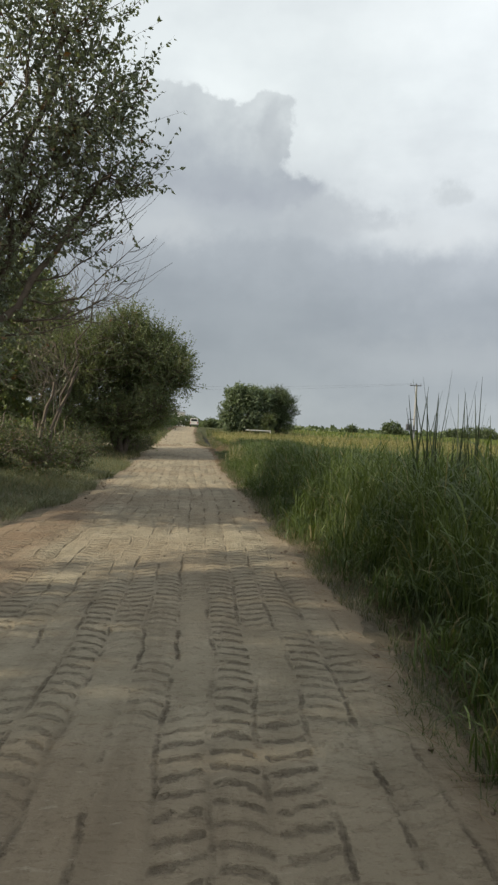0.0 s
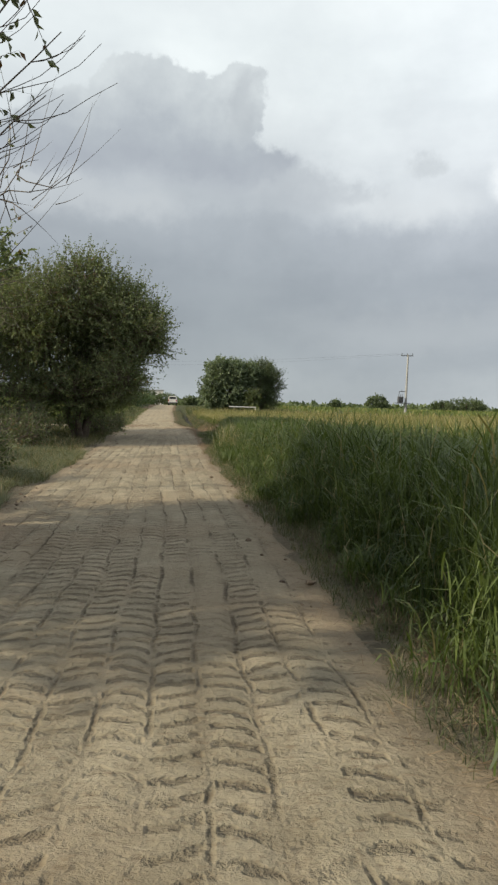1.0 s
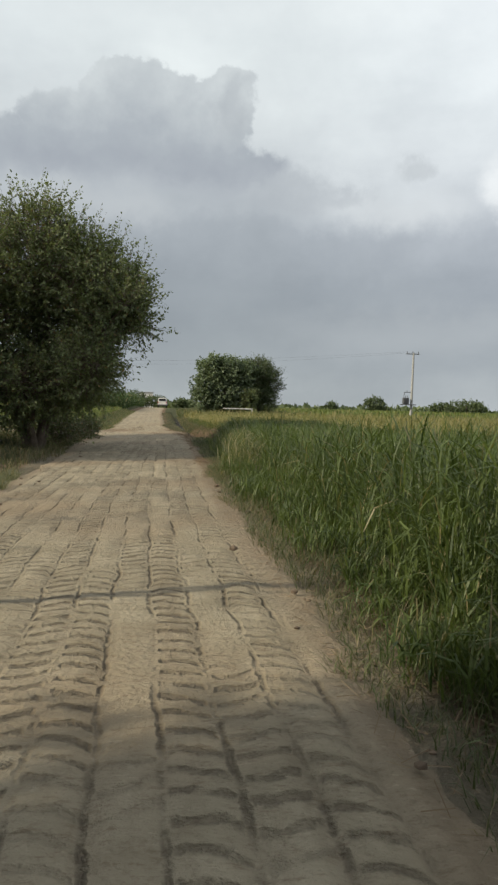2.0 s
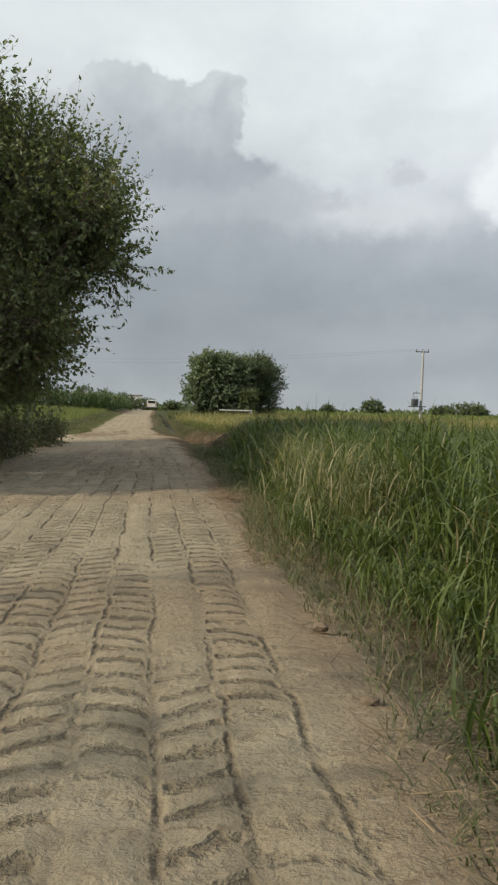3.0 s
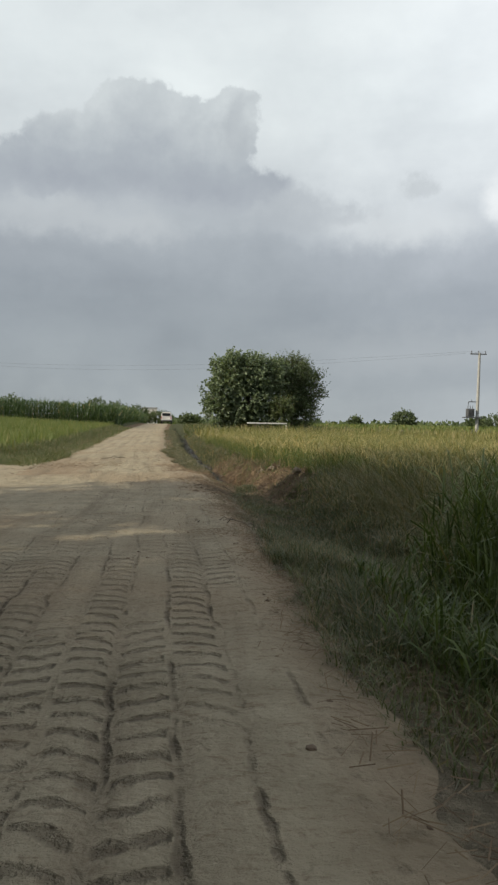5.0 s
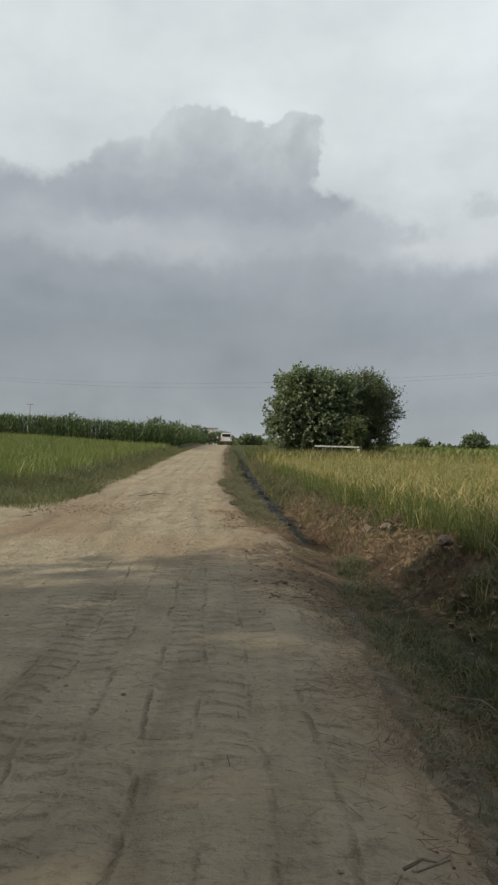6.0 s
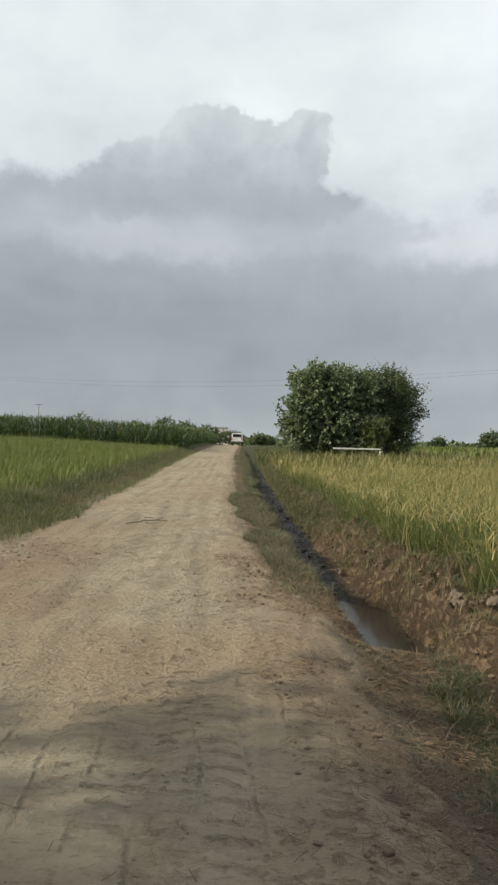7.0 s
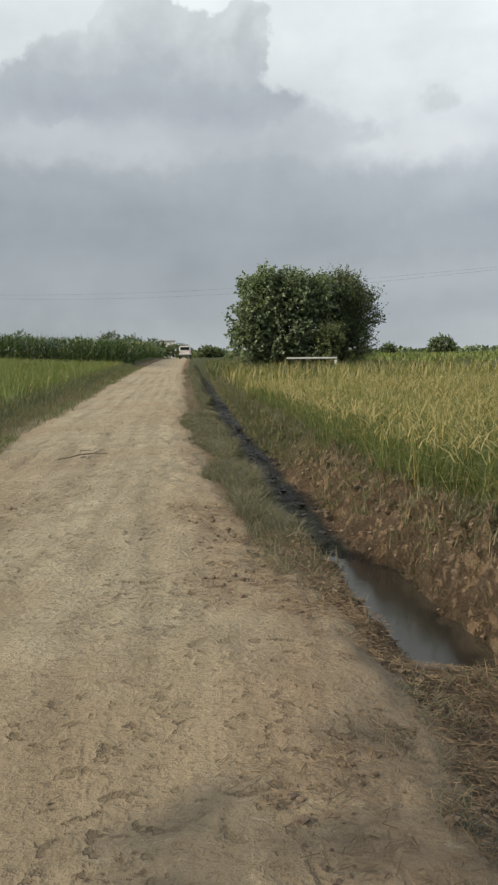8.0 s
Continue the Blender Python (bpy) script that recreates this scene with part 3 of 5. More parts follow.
def build_road():
    """The dirt track: a skin with tyre lugs, ruts and crumbs pressed into it."""
    ys = np.array(list(np.arange(-40, -4.5, 0.5)) + list(np.arange(-4.5, 37, 0.09)) + list(np.arange(37, 62, 0.08)) + [62.0] + grow(62, 900, 0.08, 1.035))
    us = np.linspace(-0.14, 1.14, 112)
    uu, y, f = sheet(us, ys)
    xr, xl = along(RIGHT_EDGE, y), along(LEFT_EDGE, y)
    x = xl + (xr - xl) * uu
    s = x - (xr + along(LANE_LEFT, y)) / 2                                   # metres from the middle
    side = np.minimum(x - xl, xr - x)                       # metres inside the edge
    z = land(x, y) + 0.035 * step(-0.15, 0.3, side + 0.14 * fbm(x * 3, y * 2.1, 31)) - 0.16 * (1 - 0.6 * step(41, 44, y) * step(52, 49, y)) * step(0.0, -0.38, side + 0.11 * fbm(x * 3, y * 2.6, 33))
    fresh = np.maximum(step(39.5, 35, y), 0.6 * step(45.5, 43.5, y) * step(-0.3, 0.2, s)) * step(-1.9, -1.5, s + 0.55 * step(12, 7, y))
    groove_shade = np.zeros_like(z)
    # ruts at the borders of the tyre lanes, their shade kept as a colour mask
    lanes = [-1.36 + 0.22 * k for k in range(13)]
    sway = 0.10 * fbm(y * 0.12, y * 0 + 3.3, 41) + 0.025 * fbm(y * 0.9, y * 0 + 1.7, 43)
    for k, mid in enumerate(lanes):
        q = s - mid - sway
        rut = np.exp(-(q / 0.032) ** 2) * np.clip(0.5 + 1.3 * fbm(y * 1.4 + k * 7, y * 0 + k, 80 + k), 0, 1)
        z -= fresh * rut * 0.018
        groove_shade = np.maximum(groove_shade, fresh * rut * 0.25)
    # faint wheel lines farther on, darkened by the same shade mask
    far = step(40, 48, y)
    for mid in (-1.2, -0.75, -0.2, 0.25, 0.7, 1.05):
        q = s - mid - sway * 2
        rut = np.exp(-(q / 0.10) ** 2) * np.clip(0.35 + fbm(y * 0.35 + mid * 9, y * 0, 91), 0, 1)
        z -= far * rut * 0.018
        groove_shade = np.maximum(groove_shade, far * rut * 0.42)
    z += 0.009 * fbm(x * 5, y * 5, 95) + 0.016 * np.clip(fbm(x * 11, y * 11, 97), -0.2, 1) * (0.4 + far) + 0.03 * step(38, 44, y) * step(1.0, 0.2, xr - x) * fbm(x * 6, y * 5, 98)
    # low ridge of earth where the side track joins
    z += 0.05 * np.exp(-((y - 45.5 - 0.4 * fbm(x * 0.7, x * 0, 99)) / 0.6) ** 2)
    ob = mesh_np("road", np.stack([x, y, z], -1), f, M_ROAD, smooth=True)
    float_attr(ob, "groove_shade", np.clip(groove_shade, 0, 1))
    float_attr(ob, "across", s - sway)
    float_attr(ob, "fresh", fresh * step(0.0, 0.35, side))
    apron = np.maximum(step(-0.85, -1.4, s + 0.25 * fbm(x * 1.3, y * 1.3, 94)) * step(14, 9, y), 0.7 * step(40, 44, y) * step(52, 48, y) * step(0.9, 0.2, xr - x + 0.3 * fbm(x, y, 96)))
    apron = np.maximum(apron, 0.8 * step(44.5, 46.5, y) * step(53, 50, y) * step(1.9, 1.0, x - xl + 0.6 * fbm(x * 0.8, y * 0.8, 93)))
    float_attr(ob, "crust", 0.25 + 0.75 * step(40, 46, y))
    float_attr(ob, "apron", np.maximum(apron, 0.5 * step(0.35, 0.05, side)))
    return tagged(ob, "sandy dirt track pressed with tractor tyre prints", "road", kind="structure")


def build_side_track():
    xs, ys = np.arange(-40, -2.9, 0.16), np.arange(44.0, 53.6, 0.12)
    x, y, f = sheet(xs, ys)
    edge = np.minimum(y - 44.4, 50.4 + 2.2 * step(-5.5, -3.4, x) - y) + 0.5 * fbm(x * 0.7, y * 0.7, 111)
    z = land(x, y) - 0.10 + 0.13 * step(-0.1, 0.45, np.minimum(edge, -2.95 - x)) + 0.015 * fbm(x * 6, y * 6, 113)
    ob = mesh_np("side_track", np.stack([x, y, z], -1), f, M_ROAD, smooth=True)
    for a in ("groove_shade", "across", "fresh", "apron"):
        float_attr(ob, a, np.zeros(len(x)))
    float_attr(ob, "crust", np.ones(len(x)))
    return tagged(ob, "dusty farm track turning off between fields", "track", kind="structure")


build_ground()
build_road()
build_side_track()

# water standing in the ditch
_wy = np.arange(45.9, 50.1, 0.15)
_wc = along(DITCH, _wy) - meander(_wy)
_wv = np.concatenate([np.stack([_wc - 0.45, _wy, np.full_like(_wy, -0.425)], -1), np.stack([_wc + 0.50, _wy, np.full_like(_wy, -0.425)], -1)])
_n = len(_wy)
tagged(mesh_np("water", _wv, [(i, i + _n, i + _n + 1, i + 1) for i in range(_n - 1)], M_WATER), "still muddy water lying in the ditch", "water", kind="structure")

# ---- blades ----


def blades(name, pts, height, width, lean, mat, seed=0, droop=0.6, levels=4, heading=None, label="", category="grass"):
    """One mesh of curved tapering blades standing on pts (n, 3)."""
    rng = np.random.RandomState(seed)
    n = len(pts)
    az = rng.rand(n) * 2 * np.pi if heading is None else heading + rng.randn(n) * 0.7
    h = height * (0.65 + 0.5 * rng.rand(n)) if np.isscalar(height) else height * (0.72 + 0.36 * rng.rand(n))
    out = lean * (0.3 + 1.2 * rng.rand(n)) * h
    dr = droop * rng.rand(n) ** 1.5
    wd = width * (0.6 + 0.8 * rng.rand(n))
    turn = az + np.pi / 2 + rng.randn(n) * 0.5
    ts = np.linspace(0, 1, levels)
    V = np.zeros((n, levels, 2, 3), np.float32)
    for i, t in enumerate(ts):
        reach = out * t ** 1.8
        up = h * (t - dr * 0.55 * t ** 3)
        c = np.stack([pts[:, 0] + np.cos(az) * reach * (1 + dr), pts[:, 1] + np.sin(az) * reach * (1 + dr), pts[:, 2] + up], -1)
        half = (wd * (1 - 0.92 * t ** 1.6) * 0.5)[:, None] * np.stack([np.cos(turn), np.sin(turn), np.zeros(n)], -1)
        V[:, i, 0], V[:, i, 1] = c - half, c + half
    idx = np.arange(n)[:, None, None] * levels * 2 + (np.arange(levels - 1) * 2)[None, :, None] + np.array([0, 1, 3, 2])[None, None, :]
    ob = mesh_np(name, V.reshape(-1, 3), idx.reshape(-1, 4), mat)
    return tagged(ob, label, category, kind="stuff")


def arching(name, pts, length, width, mat, seed, levels=5, label="", category="grass"):
    """One mesh of leaves that rise from pts, arch over and hang with their tips down."""
    rng = np.random.RandomState(seed)
    n = len(pts)
    az = rng.rand(n) * 2 * np.pi
    el = np.radians(78 + 9 * rng.randn(n))
    bend = np.radians(35 + 125 * rng.rand(n))
    L = length * (0.7 + 0.5 * rng.rand(n))
    wd = width * (0.6 + 0.7 * rng.rand(n))
    twist = az + np.pi / 2 + 0.4 * rng.randn(n)
    side = np.stack([np.cos(twist), np.sin(twist), 0.25 * rng.randn(n)], -1)
    V = np.zeros((n, levels, 2, 3), np.float32)
    c = pts.copy()
    for i in range(levels):
        t = i / (levels - 1)
        half = (wd * min(1.0, 0.55 + 1.4 * t) * (1 - 0.94 * t ** 2.2) * 0.5)[:, None] * side
        V[:, i, 0], V[:, i, 1] = c - half, c + half
        e = el - bend * (t + 0.5 / (levels - 1)) ** 1.4
        c = c + (L / (levels - 1))[:, None] * np.stack([np.cos(az) * np.cos(e), np.sin(az) * np.cos(e), np.sin(e)], -1)
    idx = np.arange(n)[:, None, None] * levels * 2 + (np.arange(levels - 1) * 2)[None, :, None] + np.array([0, 1, 3, 2])[None, None, :]
    return tagged(mesh_np(name, V.reshape(-1, 3), idx.reshape(-1, 4), mat), label, category, kind="stuff")


def scatter(n, x0, x1, y0, y1, seed, keep=None):
    rng = np.random.RandomState(seed)
    x, y = x0 + (x1 - x0) * rng.rand(n), y0 + (y1 - y0) * rng.rand(n)
    if keep is not None:
        k = keep(x, y, rng)
        x, y = x[k], y[k]
    return np.stack([x, y, land(x, y) - 0.02], -1)


def edge_line(x, y, amount=0.35):
    return x - along(RIGHT_EDGE, y) + amount * fbm(x * 0 + 2.2, y * 0.8, 121)


def build_cane():
    """Tall drooping grass on the right, low at the road and head-high behind."""
    rng = np.random.RandomState(200)
    back = lambda y: np.interp(y, [12, 20, 23, 28, 32], [0.0, 0.18, 0.22, 0.30, 0.36])
    keep = lambda x, y, r: (edge_line(x, y) > 0.2 + back(y) * 0.6) & (r.rand(len(x)) < step(0.0, 0.8, edge_line(x, y)) + 0.25) & (y < 36.0 + 0.5 * np.sin(x * 3))
    c = scatter(6200, 0.5, 4.6, -4, 37, 201, keep)
    n = len(c)
    inner = c[:, 0] - along(RIGHT_EDGE, c[:, 1]) - back(c[:, 1])
    tall = 0.26 + 1.32 * step(0.38, 0.85, inner + 0.22 * fbm(c[:, 0], c[:, 1] * 0.7, 131)) + 0.12 * fbm(c[:, 0] * 1.3, c[:, 1] * 1.1, 133)
    tall *= np.interp(c[:, 1], [0, 10, 19, 24, 28, 32, 36.5], [1.05, 0.91, 0.86, 0.79, 0.78, 0.84, 0.78]) * (0.92 + 0.12 * rng.rand(n))
    spread = lambda k, r: np.stack([r * rng.randn(len(k)), r * rng.randn(len(k)), np.zeros(len(k))], -1)
    stem = np.repeat(np.arange(n), 5)
    blades("tall_grass", c[stem] + spread(stem, 0.06), tall[stem] * 0.80, 0.0085, 0.18, M_CANE, 1, 0.3, 3, label="upright cane grass stalks beside the track")
    leaf = np.repeat(np.arange(n), 26)
    p = c[leaf] + spread(leaf, 0.07)
    lift = tall[leaf] * 0.80 * rng.rand(len(leaf)) ** 0.8
    p[:, 2] += lift
    arching("cane_leaves", p, np.minimum(0.14 + 0.40 * tall[leaf], 0.16 + (tall[leaf] - lift) * 0.72), 0.0115, M_CANE, 16, 4, "dense green cane leaves arching and hanging")
    q = scatter(20000, 4.6, 34, -6, 36.5, 203)
    blades("cane_field", q, 1.52 * np.interp(q[:, 1], [0, 10, 20, 30, 36], [1.10, 1.10, 1.02, 0.88, 0.84]), 0.06, 0.25, M_CANE, 2, 1.1, 3, label="dense green cane field behind the tall grass")
    # stiff spears over the nearest clumps
    for k, (cx, cy, n, hh) in enumerate(((2.95, 4.0, 44, 2.12), (3.3, 4.3, 36, 2.1), (3.2, 34.0, 26, 1.6), (3.6, 34.5, 18, 1.6))):
        rng = np.random.RandomState(300 + k)
        x, y = cx + 0.17 * rng.randn(n), cy + 0.25 * rng.randn(n)
        blades("reed_clump", np.stack([x, y, land(x, y)], -1), np.full(n, hh * 1.02), 0.034, 0.11, M_REED, 310 + k, 0.15, 4, label="clump of stiff reed spears above the grass", category="reeds")


def build_tussocks():
    """Bushy tussocks that lean out of the cane, sunlight put into their paler colour."""
    for k, (cx, cy, n, hh) in enumerate(((1.75, 25.2, 170, 0.95), (1.9, 26.4, 190, 1.05), (2.0, 27.4, 190, 1.08), (2.35, 26.6, 190, 1.12), (2.1, 28.4, 190, 1.08), (1.7, 23.8, 170, 1.0), (2.2, 24.8, 170, 1.15), (2.75, 27.6, 170, 1.15))):
        rng = np.random.RandomState(330 + k)
        n *= 7
        x, y = cx + 0.26 * rng.randn(n), cy + 0.36 * rng.randn(n)
        z = land(x, y) + hh * 0.62 * rng.rand(n)
        arching("cane_tussock", np.stack([x, y, z], -1), 0.34 * hh, 0.0082, M_CANE_SUNLIT, 340 + k, 6, "bushy cane tussock coloured as sunlit, with dry hanging blades")


def build_verges():
    left = lambda x, y, r: (along(LEFT_EDGE, y) - x + 0.5 * fbm(x * 0.9, y * 0.6, 141) > 0.65 - 0.5 * step(10, 15, y)) & (r.rand(len(x)) < 0.06 + 0.3 * step(5, 8, y) + 0.64 * step(6, 12, y))
    p = scatter(38000, -9, -1.4, 3, 43.5, 211, left)
    blades("verge_grass", p, 0.24 + 0.14 * fbm(p[:, 0] * 1.2, p[:, 1] * 1.2, 143), 0.012, 0.5, M_GRASS, 3, 0.7, 3, label="short dusty grass on the earth verge")
    mound = lambda x, y, r: (along(LEFT_EDGE, y) - x + 0.4 * fbm(x * 0.9, y * 0.6, 141) > 0.12) & (r.rand(len(x)) < step(6.3, 8.8, y))
    p = scatter(90000, -5.5, -1.5, 4, 24, 212, mound)
    blades("verge_grass", p, 0.22 + 0.14 * fbm(p[:, 0] * 1.2, p[:, 1] * 1.2, 144), 0.007, 0.8, M_MOUND, 23, 0.9, 3, label="grey green grass mounded beside the track")
    p = scatter(15000, -45, -8, -12, 43, 216)
    blades("rough_pasture", p, 0.34, 0.05, 0.5, M_STRIP, 24, 0.7, 3, label="rough green pasture behind the roadside trees", category="field")
    strip = lambda x, y, r: (edge_line(x, y, 0.25) > 0.12) & (x < along(DITCH, y) - meander(y) - 0.20 + 0.12 * step(52, 58, y) + 0.10 * fbm(x * 3, y * 3, 154)) & (r.rand(len(x)) < (0.10 + step(47.4, 49.2, y)) * (0.25 + 0.75 * step(-0.25, 0.2, fbm(x * 1.8, y * 1.3, 167) + 0.3 * step(0.1, 0.6, edge_line(x, y, 0.25)))))
    p = np.concatenate([scatter(90000, -4, 1.5, 43, 100, 213, strip), scatter(150000, -1.3, 1.0, 46.5, 61, 214, strip)])
    blades("ditch_grass", p, 0.12 + 0.06 * fbm(p[:, 0] * 2, p[:, 1] * 1.2, 145), 0.0062, 0.9, M_STRIP, 4, 1.0, 3, label="low dusty grass strip between track and ditch")
    hollow = lambda x, y: along(DITCH, y) + 0.28 + 0.9 * step(41.5, 39, y) + 0.10 * fbm(x * 3, y * 3, 148)
    low = lambda x, y, r: (x > along(RIGHT_EDGE, y) + 0.04 + 0.16 * step(38, 41, y) + 0.36 * step(42.8, 44.2, y) + 0.12 * fbm(x * 2, y * 2, 146)) & (x < hollow(x, y)) & (r.rand(len(x)) < (0.35 + step(0.0, 0.35, x - along(RIGHT_EDGE, y))) * (0.06 + step(-0.02, 0.32, fbm(x * 1.7, y * 1.2, 157))))
    p = scatter(100000, 0.1, 2.6, 34, 46.0, 215, low)
    blades("bank_grass", p, 0.105 + 0.10 * step(40, 37, p[:, 1]) + 0.05 * fbm(p[:, 0] * 2, p[:, 1] * 2, 150), 0.007, 0.7, M_HOLLOW, 5, 0.8, 3, label="dark low grass filling the shallow hollow")
    side = lambda x, y, r: r.rand(len(x)) < step(0.55, 1.0, x - along(DITCH, y) + 0.3 * fbm(x * 1.3, y * 1.3, 163)) * step(43.4, 41.6, y - 0.4 * fbm(x * 2, y, 164))
    p = scatter(46000, 1.2, 4.2, 34.5, 44, 222, side)
    blades("overgrown_grass", p, 0.24 + 0.34 * step(0.7, 1.7, p[:, 0] - along(DITCH, p[:, 1])) + 0.10 * fbm(p[:, 0] * 1.5, p[:, 1] * 1.5, 165), 0.009, 0.75, M_GRASS, 25, 1.2, 4, label="dull overgrown grass leaning between hollow and rice")
    sparse = lambda x, y, r: (np.abs(x - along(RIGHT_EDGE, y) - 0.12 + 0.25 * fbm(x * 1.5, y * 1.2, 168)) < 0.30) & (r.rand(len(x)) < 0.15 + 0.85 * step(-0.1, 0.3, fbm(x * 2.6, y * 2.2, 169)))
    p = scatter(90000, -0.6, 1.8, 33, 48, 223, sparse)
    blades("edge_grass", p, 0.07, 0.0055, 0.9, M_STRIP, 27, 1.0, 3, label="sparse trodden grass along the track edge")
    far = lambda x, y, r: (x > along(DITCH, y) + 0.40 - 0.2 * step(52, 58, y)) & (x < along(DITCH, y) + 1.6) & (r.rand(len(x)) < step(46.5, 51.5, y + 1.5 * fbm(x * 1.5, y, 183)))
    p = scatter(80000, -2, 3.2, 46, 90, 217, far)
    blades("bank_grass", p, 0.17 + 0.08 * fbm(p[:, 0] * 2, p[:, 1] * 1.5, 185), 0.009, 0.7, M_GRASS, 6, 0.7, 3, label="dusty grass on the far bank of the ditch")
    slope = lambda x, y, r: r.rand(len(x)) < step(0.55, 0.85, x - along(DITCH, y) + 0.25 * fbm(x * 1.8, y * 1.5, 189)) * step(1.6, 1.3, x - along(DITCH, y)) * step(45.5, 49.0, y + 2.0 * fbm(x, y * 0.8, 191))
    p = scatter(90000, -1.2, 3.2, 45, 68, 224, slope)
    blades("bank_grass", p, 0.15 + 0.08 * fbm(p[:, 0] * 2, p[:, 1] * 1.6, 193), 0.0075, 0.8, M_STRIP, 28, 0.9, 3, label="dusty low grass between the ditch bank and the rice")
    dry = lambda x, y, r: (x > along(DITCH, y) + 0.35) & (x < along(DITCH, y) + 1.7) & (r.rand(len(x)) < 0.9 * np.clip(fbm(x * 2.2, y * 1.6, 149) + 0.25, 0, 1))
    p = scatter(95000, 0.6, 3.4, 40.5, 56, 218, dry)
    blades("bank_grass", p, 0.11, 0.008, 0.9, M_GRASS, 18, 0.9, 3, label="dry tufts of grass on the spoil bank")
    edge = lambda x, y, r: (along(LEFT_EDGE, y) - x + 0.3 * fbm(x, y, 147) > 0.0) & (along(LEFT_EDGE, y) - x < 2.2) & (y > 52.6) | (x < -3.9 + 0.4 * fbm(x, y, 156)) & (y > 50.0 + 0.5 * fbm(x, y, 158)) & (y < 55.2)
    p = np.concatenate([scatter(34000, -9, -3, 53.0, 108, 219, edge), scatter(16000, -13, -3.4, 49.5, 57, 220, edge)])
    p = np.concatenate([p, p + [0.11, 0.17, 0.0]])
    blades("field_edge_grass", p, 0.24 + 0.12 * fbm(p[:, 0], p[:, 1], 152), 0.009, 0.8, M_FOOT, 7, 0.9, 3, label="rough grass along the edge of the green field")
    foot = lambda x, y, r: (edge_line(x, y, 0.3) > 0.0) & (edge_line(x, y, 0.3) < 1.3) & (r.rand(len(x)) < 0.75 + 0.25 * step(20, 26, y))
    p = scatter(150000, 0.4, 3.0, -4, 37, 221, foot)
    blades("edge_grass", p, 0.13 + 0.14 * step(0.1, 0.9, edge_line(p[:, 0], p[:, 1], 0.3)), 0.006, 0.8, M_FOOT, 8, 0.9, 3, label="thin trampled grass at the foot of the cane")


def build_fields():
    start = lambda y: along(DITCH, y) + 0.78 + 0.24 * step(68, 58, y) + 0.35 * step(46, 42, y) + 0.3 * step(42, 38, y)
    k1 = lambda x, y, r: (x > start(y) + 0.25 * fbm(x * 0, y * 1.4, 151)) & (y > 38.5 + 0.15 * x)
    p = scatter(90000, 0.5, 9, 38, 66, 231, k1)
    blades("rice_plants", p, 0.74 + 0.08 * fbm(p[:, 0] * 0.9, p[:, 1] * 0.9, 153), 0.0085, 0.5, M_RICE, 9, 1.3, 3, label="ripening golden green rice at the field edge", category="rice")
    low = p[p[:, 0] < start(p[:, 1]) + 1.6]
    blades("rice_stems", np.repeat(low, 2, 0) + np.random.RandomState(5).randn(len(low) * 2, 3) * [0.05, 0.05, 0], 0.36, 0.009, 0.6, M_RICE_STEM, 26, 0.8, 3, label="dark green lower leaves of the rice", category="rice")
    ears = p[::4] + [0, 0, 0.44]
    blades("rice_ears", ears, 0.24, 0.011, 1.1, M_EAR, 19, 1.9, 4, label="drooping golden ears of ripening rice", category="rice")
    k2 = lambda x, y, r: (x > start(y)) & ((x > 8.5) | (y > 65)) & (r.rand(len(x)) < np.interp(np.hypot(x, y - 40), [10, 60], [1.0, 0.5]))
    p = scatter(46000, 0, 60, 36, 88, 233, k2)
    blades("rice_field", p, 0.76, 0.055, 0.35, M_RICE_TAN, 10, 0.9, 3, label="wide field of ripening golden green rice", category="rice")
    k3 = lambda x, y, r: (x < along(LEFT_EDGE, y) - 1.6 + 0.2 * fbm(x, y, 155)) & (y > 54.6 + 0.3 * fbm(x * 0.8, y, 157))
    p = scatter(90000, -48, -5, 54, 107, 235, k3)
    blades("green_rice_field", p, 0.56, 0.024, 0.40, M_RICE_GREEN, 11, 0.7, 3, label="bright green young rice field beside the track", category="rice")
    k4 = lambda x, y, r: y > 96 + 0.03 * x
    p = scatter(16000, 6, 170, 94, 195, 237, k4)
    blades("far_field", p, 0.55, 0.22, 0.25, M_RICE_GREEN, 12, 0.5, 3, label="far flat green field below the trees", category="field")
    p = scatter(13000, -1.8, 12, 84, 112, 239, lambda x, y, r: x > along(DITCH, y) + 0.4)
    blades("tree_foot_grass", p, 0.62 + 0.25 * fbm(p[:, 0] * 0.5, p[:, 1] * 0.3, 159), 0.045, 0.4, M_FOOT, 13, 0.6, 3, label="rough grass round the foot of the fig tree")


